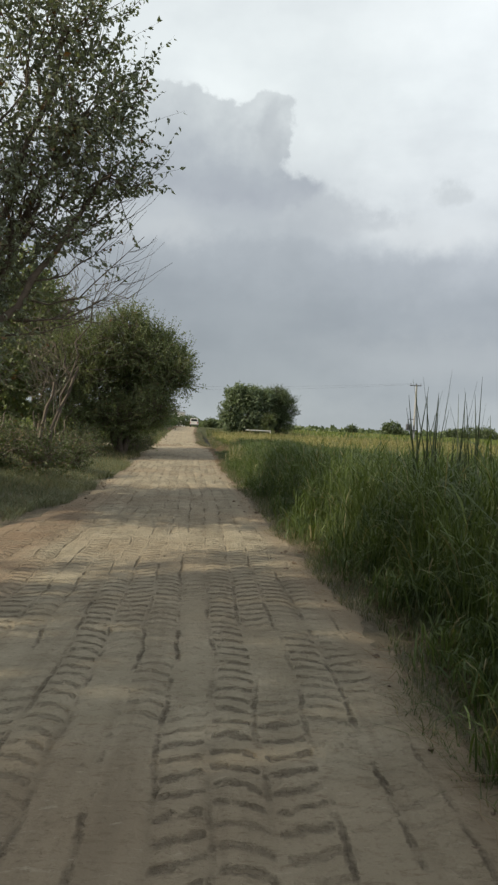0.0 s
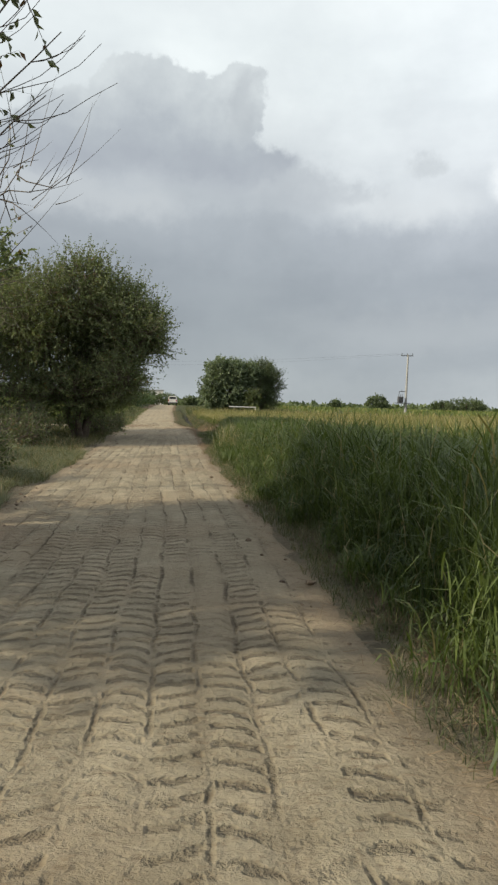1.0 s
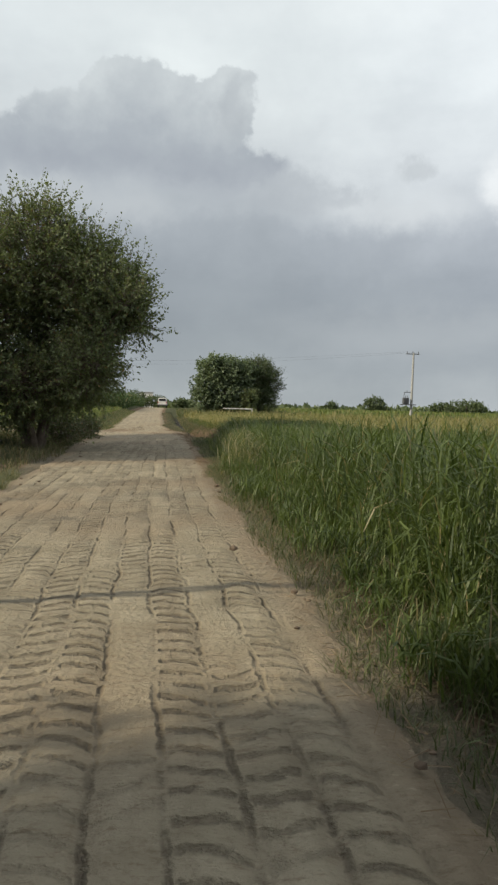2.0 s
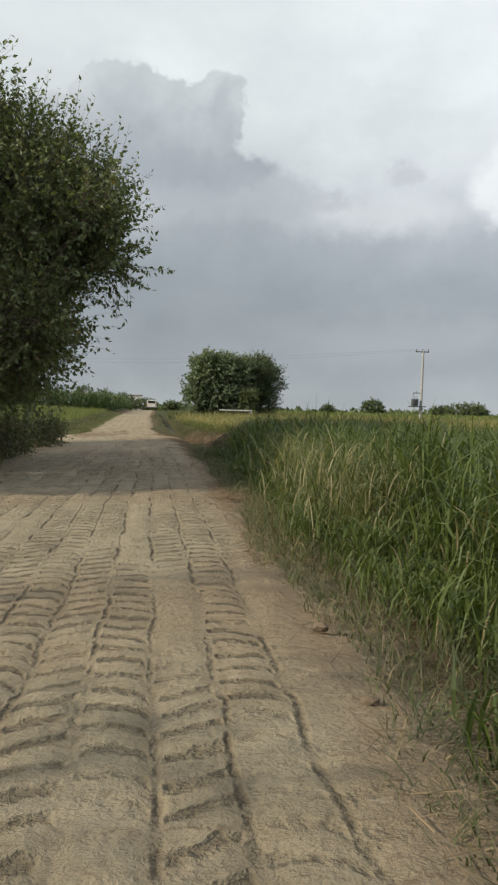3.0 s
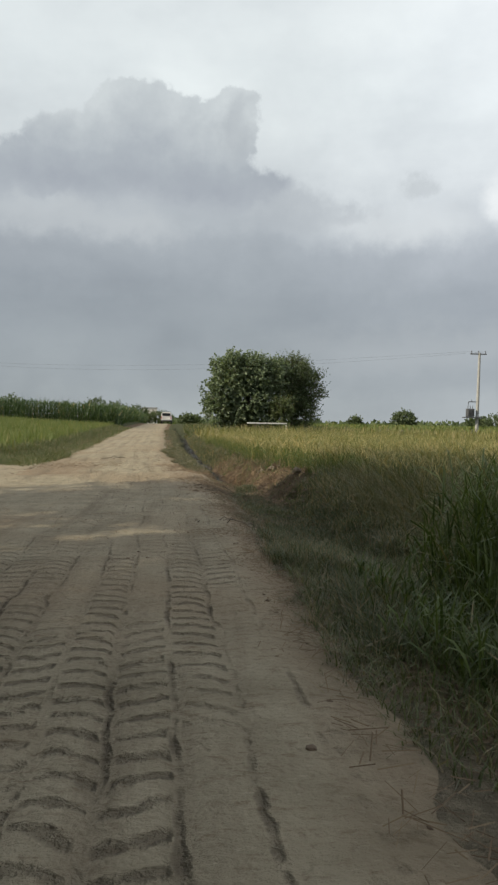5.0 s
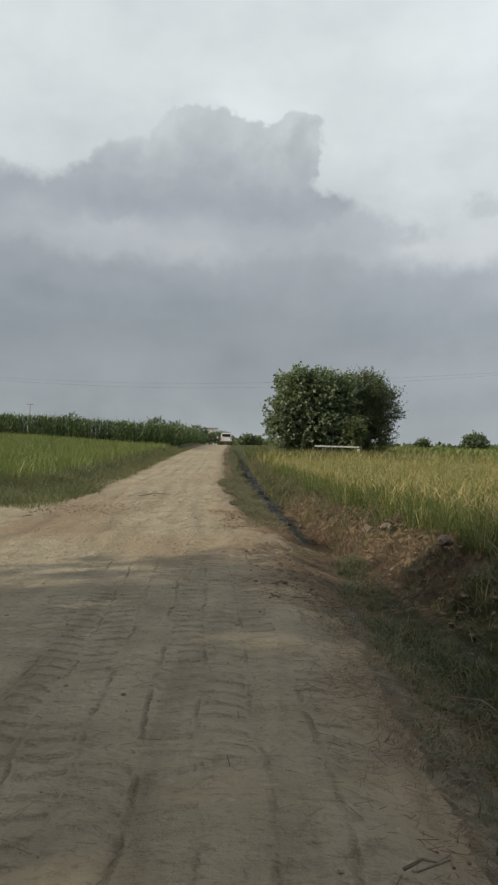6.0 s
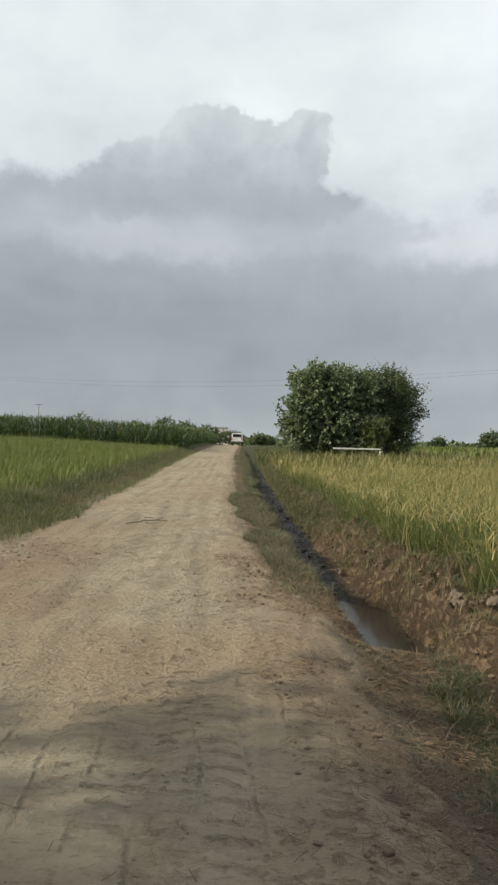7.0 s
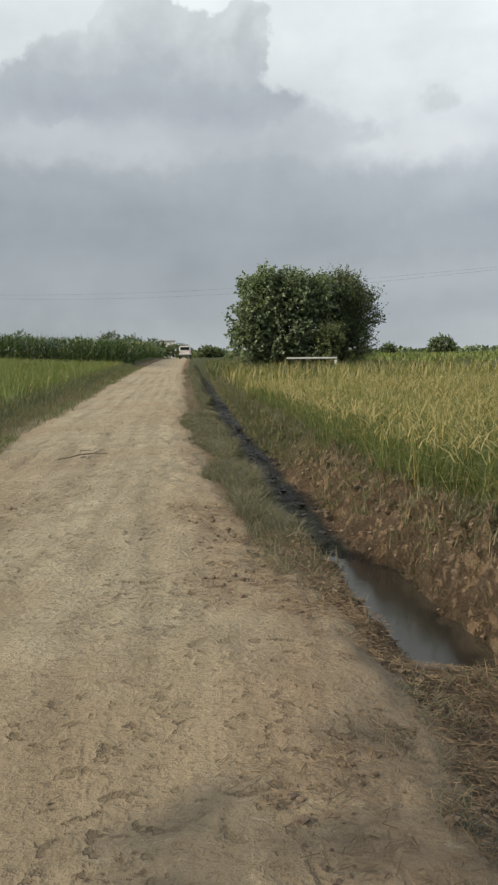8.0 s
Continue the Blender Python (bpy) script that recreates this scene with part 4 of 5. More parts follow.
def build_corn():
    """Corn plants in rows: a stalk and arching leaves each, all in one field."""
    rng = np.random.RandomState(77)
    spots = []
    for r in range(8):
        for x in np.arange(-62, -7.2, 0.25):
            spots.append((x + 0.08 * rng.randn(), 108 + r * 0.75 + 0.1 * rng.randn()))
    for r in range(4):
        for y in np.arange(112, 235, 0.34):
            spots.append((along(LEFT_EDGE, y) - 1.9 - r * 0.8 + 0.1 * rng.randn(), y))
    sp = np.array(spots)
    n = len(sp)
    z = land(sp[:, 0], sp[:, 1])
    hh = 2.5 * (0.93 + 0.13 * rng.rand(n))
    base, hs, az = [], [], []
    for k in range(10):
        base.append(np.stack([sp[:, 0], sp[:, 1], z + hh * (0.08 + 0.075 * k)], -1))
        hs.append(np.full(n, 0.62 - 0.015 * k))
        az.append(np.where(k % 2, 0, np.pi) + sp[:, 0] * 7.7 % 3.1)
    a = blades("corn_plants", np.concatenate(base), np.concatenate(hs), 0.095, 0.75, M_CORN, 14, 1.0, 3, np.concatenate(az), "dense dark green corn crop taller than a man", "corn")
    blades("corn_stalks", np.stack([sp[:, 0], sp[:, 1], z], -1), hh, 0.045, 0.03, M_CORN, 15, 0.0, 3, None, "upright green corn stalks in close rows", "corn")


# ---- trees ----


def tubes(paths, sides=6):
    """Vertices and quads of tapered tubes along lists of (point, radius)."""
    V, F, off = [], [], 0
    ang = np.arange(sides) * 2 * np.pi / sides
    for path in paths:
        P = np.array([p for p, _ in path], float)
        R = np.array([r for _, r in path], float)
        T = np.gradient(P, axis=0)
        T /= np.linalg.norm(T, axis=1)[:, None] + 1e-9
        ref = np.where(np.abs(T[:, 2:3]) > 0.9, [[1.0, 0, 0]], [[0, 0, 1.0]])
        A = np.cross(T, ref)
        A /= np.linalg.norm(A, axis=1)[:, None] + 1e-9
        B = np.cross(T, A)
        ring = P[:, None] + R[:, None, None] * (np.cos(ang)[None, :, None] * A[:, None] + np.sin(ang)[None, :, None] * B[:, None])
        V.append(ring.reshape(-1, 3))
        m = len(P)
        i = off + np.arange(m * sides).reshape(m, sides)
        j = np.roll(i, -1, axis=1)
        F.append(np.stack([i[:-1], j[:-1], j[1:], i[1:]], -1).reshape(-1, 4))
        off += m * sides
    return np.concatenate(V), np.concatenate(F)


def leaves_mesh(name, P, D, size, mat, parent, rng, wide=0.55):
    """Folded pointed leaves at P growing along D."""
    n = len(P)
    D = D / (np.linalg.norm(D, axis=1)[:, None] + 1e-9)
    S = np.cross(D, rng.randn(n, 3))
    S /= np.linalg.norm(S, axis=1)[:, None] + 1e-9
    N = np.cross(S, D)
    L = (size * (0.6 + 0.7 * rng.rand(n)))[:, None]
    fold = 0.12
    v = np.stack([P, P + D * L * 0.42 + S * L * wide * 0.5 + N * L * fold, P + D * L, P + D * L * 0.42 - S * L * wide * 0.5 + N * L * fold], 1)
    i = np.arange(n)[:, None] * 4
    f = np.concatenate([i + [0, 1, 2], i + [0, 2, 3]], 0)
    return mesh_np(name, v.reshape(-1, 3), f, mat, parent)


def curve_path(a, b, sag, r0, r1, rng, steps=6, wander=0.06):
    a, b = np.array(a, float), np.array(b, float)
    L = np.linalg.norm(b - a)
    out = []
    for k in range(steps + 1):
        t = k / steps
        p = a + (b - a) * t + np.array([0, 0, sag * L * math.sin(math.pi * t)])
        if 0 < k < steps:
            p = p + rng.randn(3) * wander * L / steps * 2
        out.append((p, r0 + (r1 - r0) * t))
    return out


def tree(name, base, stems, lobes, sprays, per, leaf, mat, seed, label, category="tree", up=0.45, spray_len=0.9, bark=None, trunk_r=0.14, hollow=0.45, wide=0.55, bare=0.0, arcs=(), plain=False):
    """A tree: stems from its base, limbs into leafy lobes (cx, cy, cz, rx, ry, rz, share) and sprays of leaves along thin twigs."""
    rng = np.random.RandomState(seed)
    root = tagged(empty(name, base), label, category)
    b = np.array(base)
    lob = [np.array(l, float) for l in lobes]
    paths, tops = [], []
    for (dx, dy, hh) in stems:
        top = np.array([dx, dy, hh])
        foot = np.array([dx * 0.15 + 0.1 * rng.randn() * len(stems) ** 0.5 * 0.3, dy * 0.15, -0.12])
        paths.append(curve_path(foot, top, 0.03, trunk_r, trunk_r * 0.55, rng, 7))
        tops.append((foot, top))
    share = np.array([l[6] for l in lob])
    share = share / share.sum()
    P, D = [], []
    for l, s in zip(lob, share):
        c, r = l[:3] - b, l[3:6]
        near = min(tops, key=lambda ft: np.linalg.norm(ft[1] - c))
        t0 = 0.55 + 0.4 * rng.rand()
        start = near[0] + (near[1] - near[0]) * t0
        paths.append(curve_path(start, c, -0.05, trunk_r * 0.5, trunk_r * 0.22, rng, 6))
        limbs = []
        for k in range(max(3, int(sprays * s / 26))):
            q = rng.randn(3)
            q /= np.linalg.norm(q)
            q[2] = abs(q[2]) * 0.8 - 0.15
            end = c + q * r * (0.55 + 0.25 * rng.rand())
            path = curve_path(c - 0.3 * (c - start) * rng.rand(), end, 0.06, trunk_r * 0.2, 0.008, rng, 5, 0.10)
            paths.append(path)
            limbs.extend([p for p, _ in path[2:]])
        limbs = np.array(limbs)
        for k in range(int(sprays * s)):
            q = rng.randn(3)
            q /= np.linalg.norm(q)
            rad = hollow + (1 - hollow) * rng.rand() ** 0.6
            p0 = c + q * r * rad * (0.78 + 0.30 * float(noise.noise(Vector((q * 2.1 + seed).tolist()))))
            d = q / r
            d = d / np.linalg.norm(d) * 0.7 + np.array([0, 0, up]) + 0.35 * rng.randn(3)
            d /= np.linalg.norm(d)
            L = spray_len * (0.5 + 0.8 * rng.rand())
            bend = np.array([0, 0, (0.25 if up > 0 else -0.3) * rng.rand()]) + 0.15 * rng.randn(3)
            pts = [(p0 + d * L * t + bend * L * t * t, 0.007 * (1.15 - t)) for t in (0, 0.33, 0.66, 1.0)]
            if k % 3 == 0:
                nearest = limbs[np.argmin(((limbs - p0) ** 2).sum(1))]
                if np.linalg.norm(nearest - p0) > 0.05:
                    paths.append([(nearest, 0.012), ((nearest + p0) / 2 + 0.05 * rng.randn(3), 0.010), (p0, 0.008)])
            paths.append(pts)
            if rng.rand() < bare:
                continue
            for j in range(per):
                t = (j + rng.rand()) / per
                pp = p0 + d * L * t + bend * L * t * t
                P.append(pp + 0.02 * rng.randn(3))
                D.append(d * 0.5 + 0.8 * rng.randn(3) * 0.7 + np.array([0, 0, -0.35]))
    for (p0, p1, sag) in arcs:
        main = curve_path(np.array(p0) - b, np.array(p1) - b, sag, 0.022, 0.005, rng, 8, 0.05)
        paths.append(main)
        for k in range(2, 8):
            o = main[k][0]
            for _ in range(2):
                e = o + (main[8][0] - main[0][0]) * (0.16 + 0.2 * rng.rand()) + np.array([0.15, 0.1, 0.3]) * rng.rand() + 0.12 * rng.randn(3)
                paths.append(curve_path(o, e, -0.10, 0.006, 0.003, rng, 4, 0.04))
    if plain:
        paths = paths[:1]
    thick = [q for q in paths if q[0][1] > 0.02]
    thin = [q for q in paths if q[0][1] <= 0.02]
    v, f = tubes(thick, 7)
    if thin:
        v2, f2 = tubes(thin, 3)
        f, v = np.concatenate([f, f2 + len(v)]), np.concatenate([v, v2])
    mesh_np("trunk", v, f, bark or M_BARK, root, smooth=True)
    leaves_mesh("crown", np.array(P), np.array(D), leaf, mat, root, rng, wide)
    return root


def gz(x, y):
    return float(land(np.array([x]), np.array([y]))[0])


def build_trees():
    # tall tree whose limbs hang over the track
    tree("poplar_tree", (-4.6, 10.6, gz(-4.6, 10.6)), [(0.5, 0, 3.2), (-0.7, 0.5, 3.0), (1.0, -0.4, 3.0)],
         [(-4.3, 10.6, 4.2, 2.3, 2.2, 2.2, 1.3), (-2.8, 11.0, 5.4, 1.4, 1.4, 1.4, 0.9), (-3.8, 10.8, 7.0, 2.0, 1.8, 1.9, 0.9), (-5.6, 8.0, 3.2, 1.8, 1.8, 1.5, 0.9), (-5.3, 10.6, 2.8, 1.8, 1.6, 1.3, 0.8), (-2.0, 11.1, 7.2, 1.2, 1.2, 1.3, 0.7),
          (-1.6, 11.0, 6.0, 0.9, 0.9, 0.7, 0.3), (-4.5, 10.8, 3.3, 1.4, 1.4, 1.2, 0.7), (-6.0, 10.5, 6.0, 2.0, 2.0, 2.6, 0.9), (-2.5, 11.0, 8.6, 1.1, 1.1, 1.0, 0.5), (-4.4, 10.6, 9.0, 1.5, 1.5, 1.2, 0.4), (-3.9, 9.6, 2.3, 0.9, 0.9, 0.8, 0.55), (-4.9, 9.4, 1.9, 1.0, 0.9, 0.9, 0.5)],
         2250, 17, 0.112, M_LEAF_NEAR, 11, "tall dark green leafy tree leaning over the track", up=0.75, spray_len=0.95, trunk_r=0.17,
         arcs=[((-3.4, 10.9, 3.3), (-0.95, 11.0, 4.25), -0.17), ((-3.2, 11.1, 3.6), (-0.85, 11.2, 4.95), -0.2), ((-3.0, 10.8, 3.9), (-1.0, 10.9, 5.5), -0.18), ((-3.2, 11.0, 3.2), (-1.5, 11.4, 3.8), -0.08),
               ((-2.8, 11.0, 4.6), (-0.85, 10.8, 6.1), -0.15), ((-3.4, 11.0, 2.9), (-1.7, 11.1, 3.4), -0.06)])
    # half-bare young tree beside it
    tree("bare_tree", (-3.6, 14.4, gz(-3.6, 14.4)), [(0.5, 0, 2.0), (1.0, 0.2, 2.4)],
         [(-2.3, 14.3, 4.2, 1.2, 0.8, 0.9, 1), (-3.0, 14.4, 3.2, 1.2, 0.9, 1.0, 1)], 120, 6, 0.07, M_LEAF_NEAR, 12,
         "thin half-bare tree with grey twigs", up=0.6, spray_len=1.0, bark=M_TWIG, trunk_r=0.05, bare=0.7)
    # dense roadside tree
    tree("mulberry_tree", (-3.6, 31.6, gz(-3.6, 31.6)), [(0.4, 0, 2.4), (-0.9, 0.2, 2.4), (0.7, 0.8, 2.2), (-0.2, -0.7, 2.3)],
         [(-3.6, 31.2, 4.8, 1.9, 2.0, 1.5, 1.5), (-2.15, 30.9, 4.15, 1.35, 1.3, 1.0, 0.8), (-4.8, 31.5, 4.4, 2.1, 2.0, 1.7, 1.2), (-2.9, 32.2, 2.9, 1.5, 1.6, 1.3, 1.0), (-4.6, 31.7, 2.6, 1.9, 1.8, 1.3, 0.9),
          (-4.2, 31.4, 1.4, 1.7, 1.4, 1.0, 0.7), (-2.9, 31.8, 1.7, 0.9, 1.0, 1.0, 0.5), (-6.0, 30.8, 1.6, 1.6, 1.5, 1.3, 0.7), (-3.2, 34.4, 2.4, 0.9, 1.2, 1.2, 0.7), (-2.9, 32.8, 2.2, 0.8, 1.1, 1.2, 0.7),
          (-6.3, 31.7, 3.8, 1.6, 1.6, 2.0, 0.7), (-1.25, 30.7, 3.65, 0.65, 0.75, 0.42, 0.3), (-0.92, 30.7, 3.3, 0.45, 0.45, 0.2, 0.14), (-1.05, 29.8, 3.75, 0.45, 0.4, 0.2, 0.1), (-1.8, 30.4, 3.25, 0.6, 0.8, 0.6, 0.42),
          (-1.95, 29.8, 2.2, 0.55, 0.8, 0.7, 0.45), (-2.1, 30.6, 1.7, 0.6, 0.8, 0.5, 0.3), (-3.4, 31.0, 5.8, 0.9, 0.9, 0.55, 0.3), (-1.3, 31.1, 4.35, 0.75, 0.8, 0.55, 0.26), (-2.3, 31.6, 4.9, 1.2, 1.2, 0.9, 0.45),
          (-5.0, 31.0, 3.4, 1.6, 1.3, 1.2, 0.7), (-3.7, 30.6, 1.7, 1.2, 0.9, 0.8, 0.5)],
         8000, 17, 0.089, M_LEAF_TREE, 13, "dense green mulberry tree spreading over the track edge", up=0.35, spray_len=0.75, trunk_r=0.13)
    # unseen trees added beyond the left edge, sized and placed to shade the track
    for k, (x, y, h, w) in enumerate(((-9.6, 26.8, 9.8, 0.45), (-9.6, 31.4, 6.0, 1.0), (-9.4, 35.0, 11.4, 1.0), (-9.2, 39.1, 10.4, 1.0), (-8.6, -4.6, 11.5, 1.0), (-8.6, -0.8, 11.6, 1.0), (-8.4, 7.6, 11.2, 1.0))):
        tree("shade_tree", (x, y, gz(x, y)), [(0.3 * w, 0, h * 0.4), (-0.4 * w, 0.3 * w, h * 0.4)],
             [(x, y, h * 0.62, 2.4 * w, 2.6 * w, h * 0.30, 1.4), (x + 0.8 * w, y - 1.2 * w, h * 0.5, 1.7 * w, 1.7 * w, h * 0.25, 0.8), (x - 0.5 * w, y + 1.4 * w, h * 0.55, 1.7 * w, 1.7 * w, h * 0.26, 0.8), (x, y, h * 0.28, 1.8 * w, 2.0 * w, h * 0.16, 0.5)],
             620, 12, 0.26, M_LEAF_TREE, 20 + k, "unseen tree added to cast shade across the track", up=0.35, spray_len=0.9)
    # the pair by the rice field
    zf = gz(3.8, 91)
    tree("fig_tree", (3.8, 91.0, zf), [(0.4, 0, 2.4), (-0.8, 0.2, 2.2), (0.9, -0.4, 2.2)],
         [(3.4, 90.6, 5.0, 2.1, 2.0, 1.5, 1.2), (5.4, 90.6, 4.5, 1.9, 2.0, 1.4, 1.1), (2.4, 90.4, 3.3, 1.5, 1.6, 1.6, 0.9), (4.4, 90.2, 2.9, 2.0, 1.7, 1.5, 1.0), (2.2, 90.3, 2.0, 1.2, 1.3, 1.2, 0.5), (3.0, 90.6, 5.7, 1.0, 1.2, 0.7, 0.4), (6.5, 91.0, 5.0, 1.2, 1.3, 1.2, 0.6), (4.8, 90.6, 5.6, 1.5, 1.4, 0.7, 0.45), (6.9, 91.4, 5.0, 1.0, 1.2, 0.7, 0.3), (3.6, 90.6, 1.8, 1.6, 1.2, 0.9, 0.5), (5.6, 90.6, 1.9, 1.4, 1.2, 1.0, 0.5)],
         2700, 12, 0.20, M_LEAF_FIG, 14, "broad fig tree with large pale green leaves", up=0.2, spray_len=0.8, wide=0.75)
    tree("acacia_tree", (8.0, 92.4, gz(8, 92.4)), [(0.3, 0, 2.4), (0.9, 0.2, 2.4)],
         [(7.9, 92.2, 4.75, 2.3, 2.1, 1.7, 1.3), (9.3, 92.4, 4.1, 1.5, 1.7, 1.5, 0.9), (8.0, 92.0, 3.0, 1.7, 1.6, 1.5, 0.8), (8.9, 92.4, 1.9, 1.4, 1.2, 1.2, 0.6), (8.2, 92.2, 5.8, 1.1, 1.0, 0.6, 0.3)],
         2200, 12, 0.15, M_LEAF_DARK, 15, "dark fine-leaved tree standing against the fig", up=0.45, spray_len=0.8)
    tree("young_bush", (6.9, 89.3, gz(6.9, 89.3)), [(0.1, 0, 0.9)], [(6.9, 89.3, zf + 1.7, 0.95, 0.8, 1.1, 1)], 330, 11, 0.17, M_LEAF_TREE, 16,
         "small round bush in front of the dark tree", "bush", up=0.4, spray_len=0.5, trunk_r=0.05)


def build_shrubs():
    spots = [(-4.6, 17.0, 0.9, 0.55), (-5.9, 18.2, 1.2, 0.75), (-5.0, 20.4, 0.9, 0.6), (-6.6, 22.0, 1.3, 0.8), (-4.4, 24.6, 0.8, 0.55), (-7.2, 15.2, 1.3, 0.85), (-5.6, 13.0, 1.1, 0.7), (-3.5, 13.2, 0.9, 0.6), (-3.4, 16.6, 0.8, 0.5),
             (-4.9, 27.6, 1.0, 0.7), (-3.7, 35.2, 0.75, 0.55), (-3.9, 37.6, 0.8, 0.55), (-3.6, 39.6, 0.75, 0.6), (-3.5, 41.3, 0.5, 0.45), (-8.2, 19.0, 1.5, 1.0), (-8.6, 24.6, 1.6, 1.1)]
    for k, (x, y, r, h) in enumerate(spots):
        tree("shrub", (x, y, gz(x, y)), [(0.1, 0, h * 0.7)], [(x, y, gz(x, y) + h * 0.75, r, r * 1.1, h * 0.8, 1), (x + r * 0.6, y - r * 0.5, gz(x, y) + h * 0.5, r * 0.6, r * 0.7, h * 0.5, 0.5)],
             int(240 * r), 11, 0.075, M_SHRUB, 40 + k, "low dark green shrub on the grassy verge", "shrub", up=0.5, spray_len=0.4, trunk_r=0.03)
    for k, (x, y) in enumerate(((-4.2, 19.6), (-4.9, 21.2), (-5.4, 17.4))):
        tree("sapling", (x, y, gz(x, y)), [(0.2, 0, 1.8), (-0.3, 0.1, 1.6), (0.4, 0.2, 1.5)], [(x, y, 2.6, 0.8, 0.8, 1.1, 1)], 46, 5, 0.06, M_SHRUB, 60 + k,
             "thin bare brown sapling among the shrubs", "sapling", up=0.8, spray_len=0.9, bark=M_TWIG, trunk_r=0.03, bare=0.6)


def build_far_trees():
    rng = np.random.RandomState(5)
    spots = [(47.9, 200, 2.6, 4.0), (37.7, 205, 1.3, 2.2), (71.5, 200, 5.5, 3.6), (66.0, 203, 3.0, 2.7), (75.5, 205, 3.4, 2.9), (55.5, 230, 2.2, 1.7), (60.0, 240, 2.4, 1.6),
             (-1.0, 215, 2.2, 2.4), (0.7, 222, 1.8, 2.0), (-9.0, 240, 4.0, 3.6), (-15.0, 250, 3.5, 5.0), (-20, 236, 3.0, 5.6), (-27.0, 250, 3.4, 7.0), (-36, 255, 3.0, 5.6), (-52.0, 255, 5.0, 7.2), (-61, 262, 4.0, 6.4), (-75, 270, 4.6, 7.4), (-84, 262, 3.6, 7.0)]
    for k, (x, y, r, h) in enumerate(spots):
        z = gz(x, y)
        tree("far_tree", (x, y, z), [(0.2, 0, h * 0.75)], [(x, y, z + h * 0.58, r, r, h * 0.42, 1.2), (x + r * 0.5, y, z + h * 0.42, r * 0.6, r * 0.6, h * 0.33, 0.6), (x - r * 0.55, y, z + h * 0.45, r * 0.6, r * 0.6, h * 0.35, 0.6)],
             int(150 + 40 * r), 8, 0.42, M_LEAF_DARK, 100 + k, "distant rounded dark green field tree", "tree", up=0.3, spray_len=0.8, trunk_r=0.14, wide=0.7, plain=True)
    # hazy woods on the skyline
    n = 5200
    x = -560 + 1300 * rng.rand(n)
    y = 420 + 160 * rng.rand(n)
    hgt = 1.4 + 2.2 * np.clip(fbm(x * 0.02, y * 0.004, 161) + 0.3, 0, 1)
    P = np.stack([x, y, land(x, y) + hgt * rng.rand(n)], -1)
    leaves_mesh("far_woods", np.repeat(P, 3, 0) + rng.randn(n * 3, 3) * [2.0, 2.0, 0.5], rng.randn(n * 3, 3) + [0, 0, 0.5], 2.6, M_LEAF_DARK, None, rng, 0.9)
    tagged(bpy.data.objects["far_woods"], "low dark woods along the far skyline", "woods", kind="stuff")


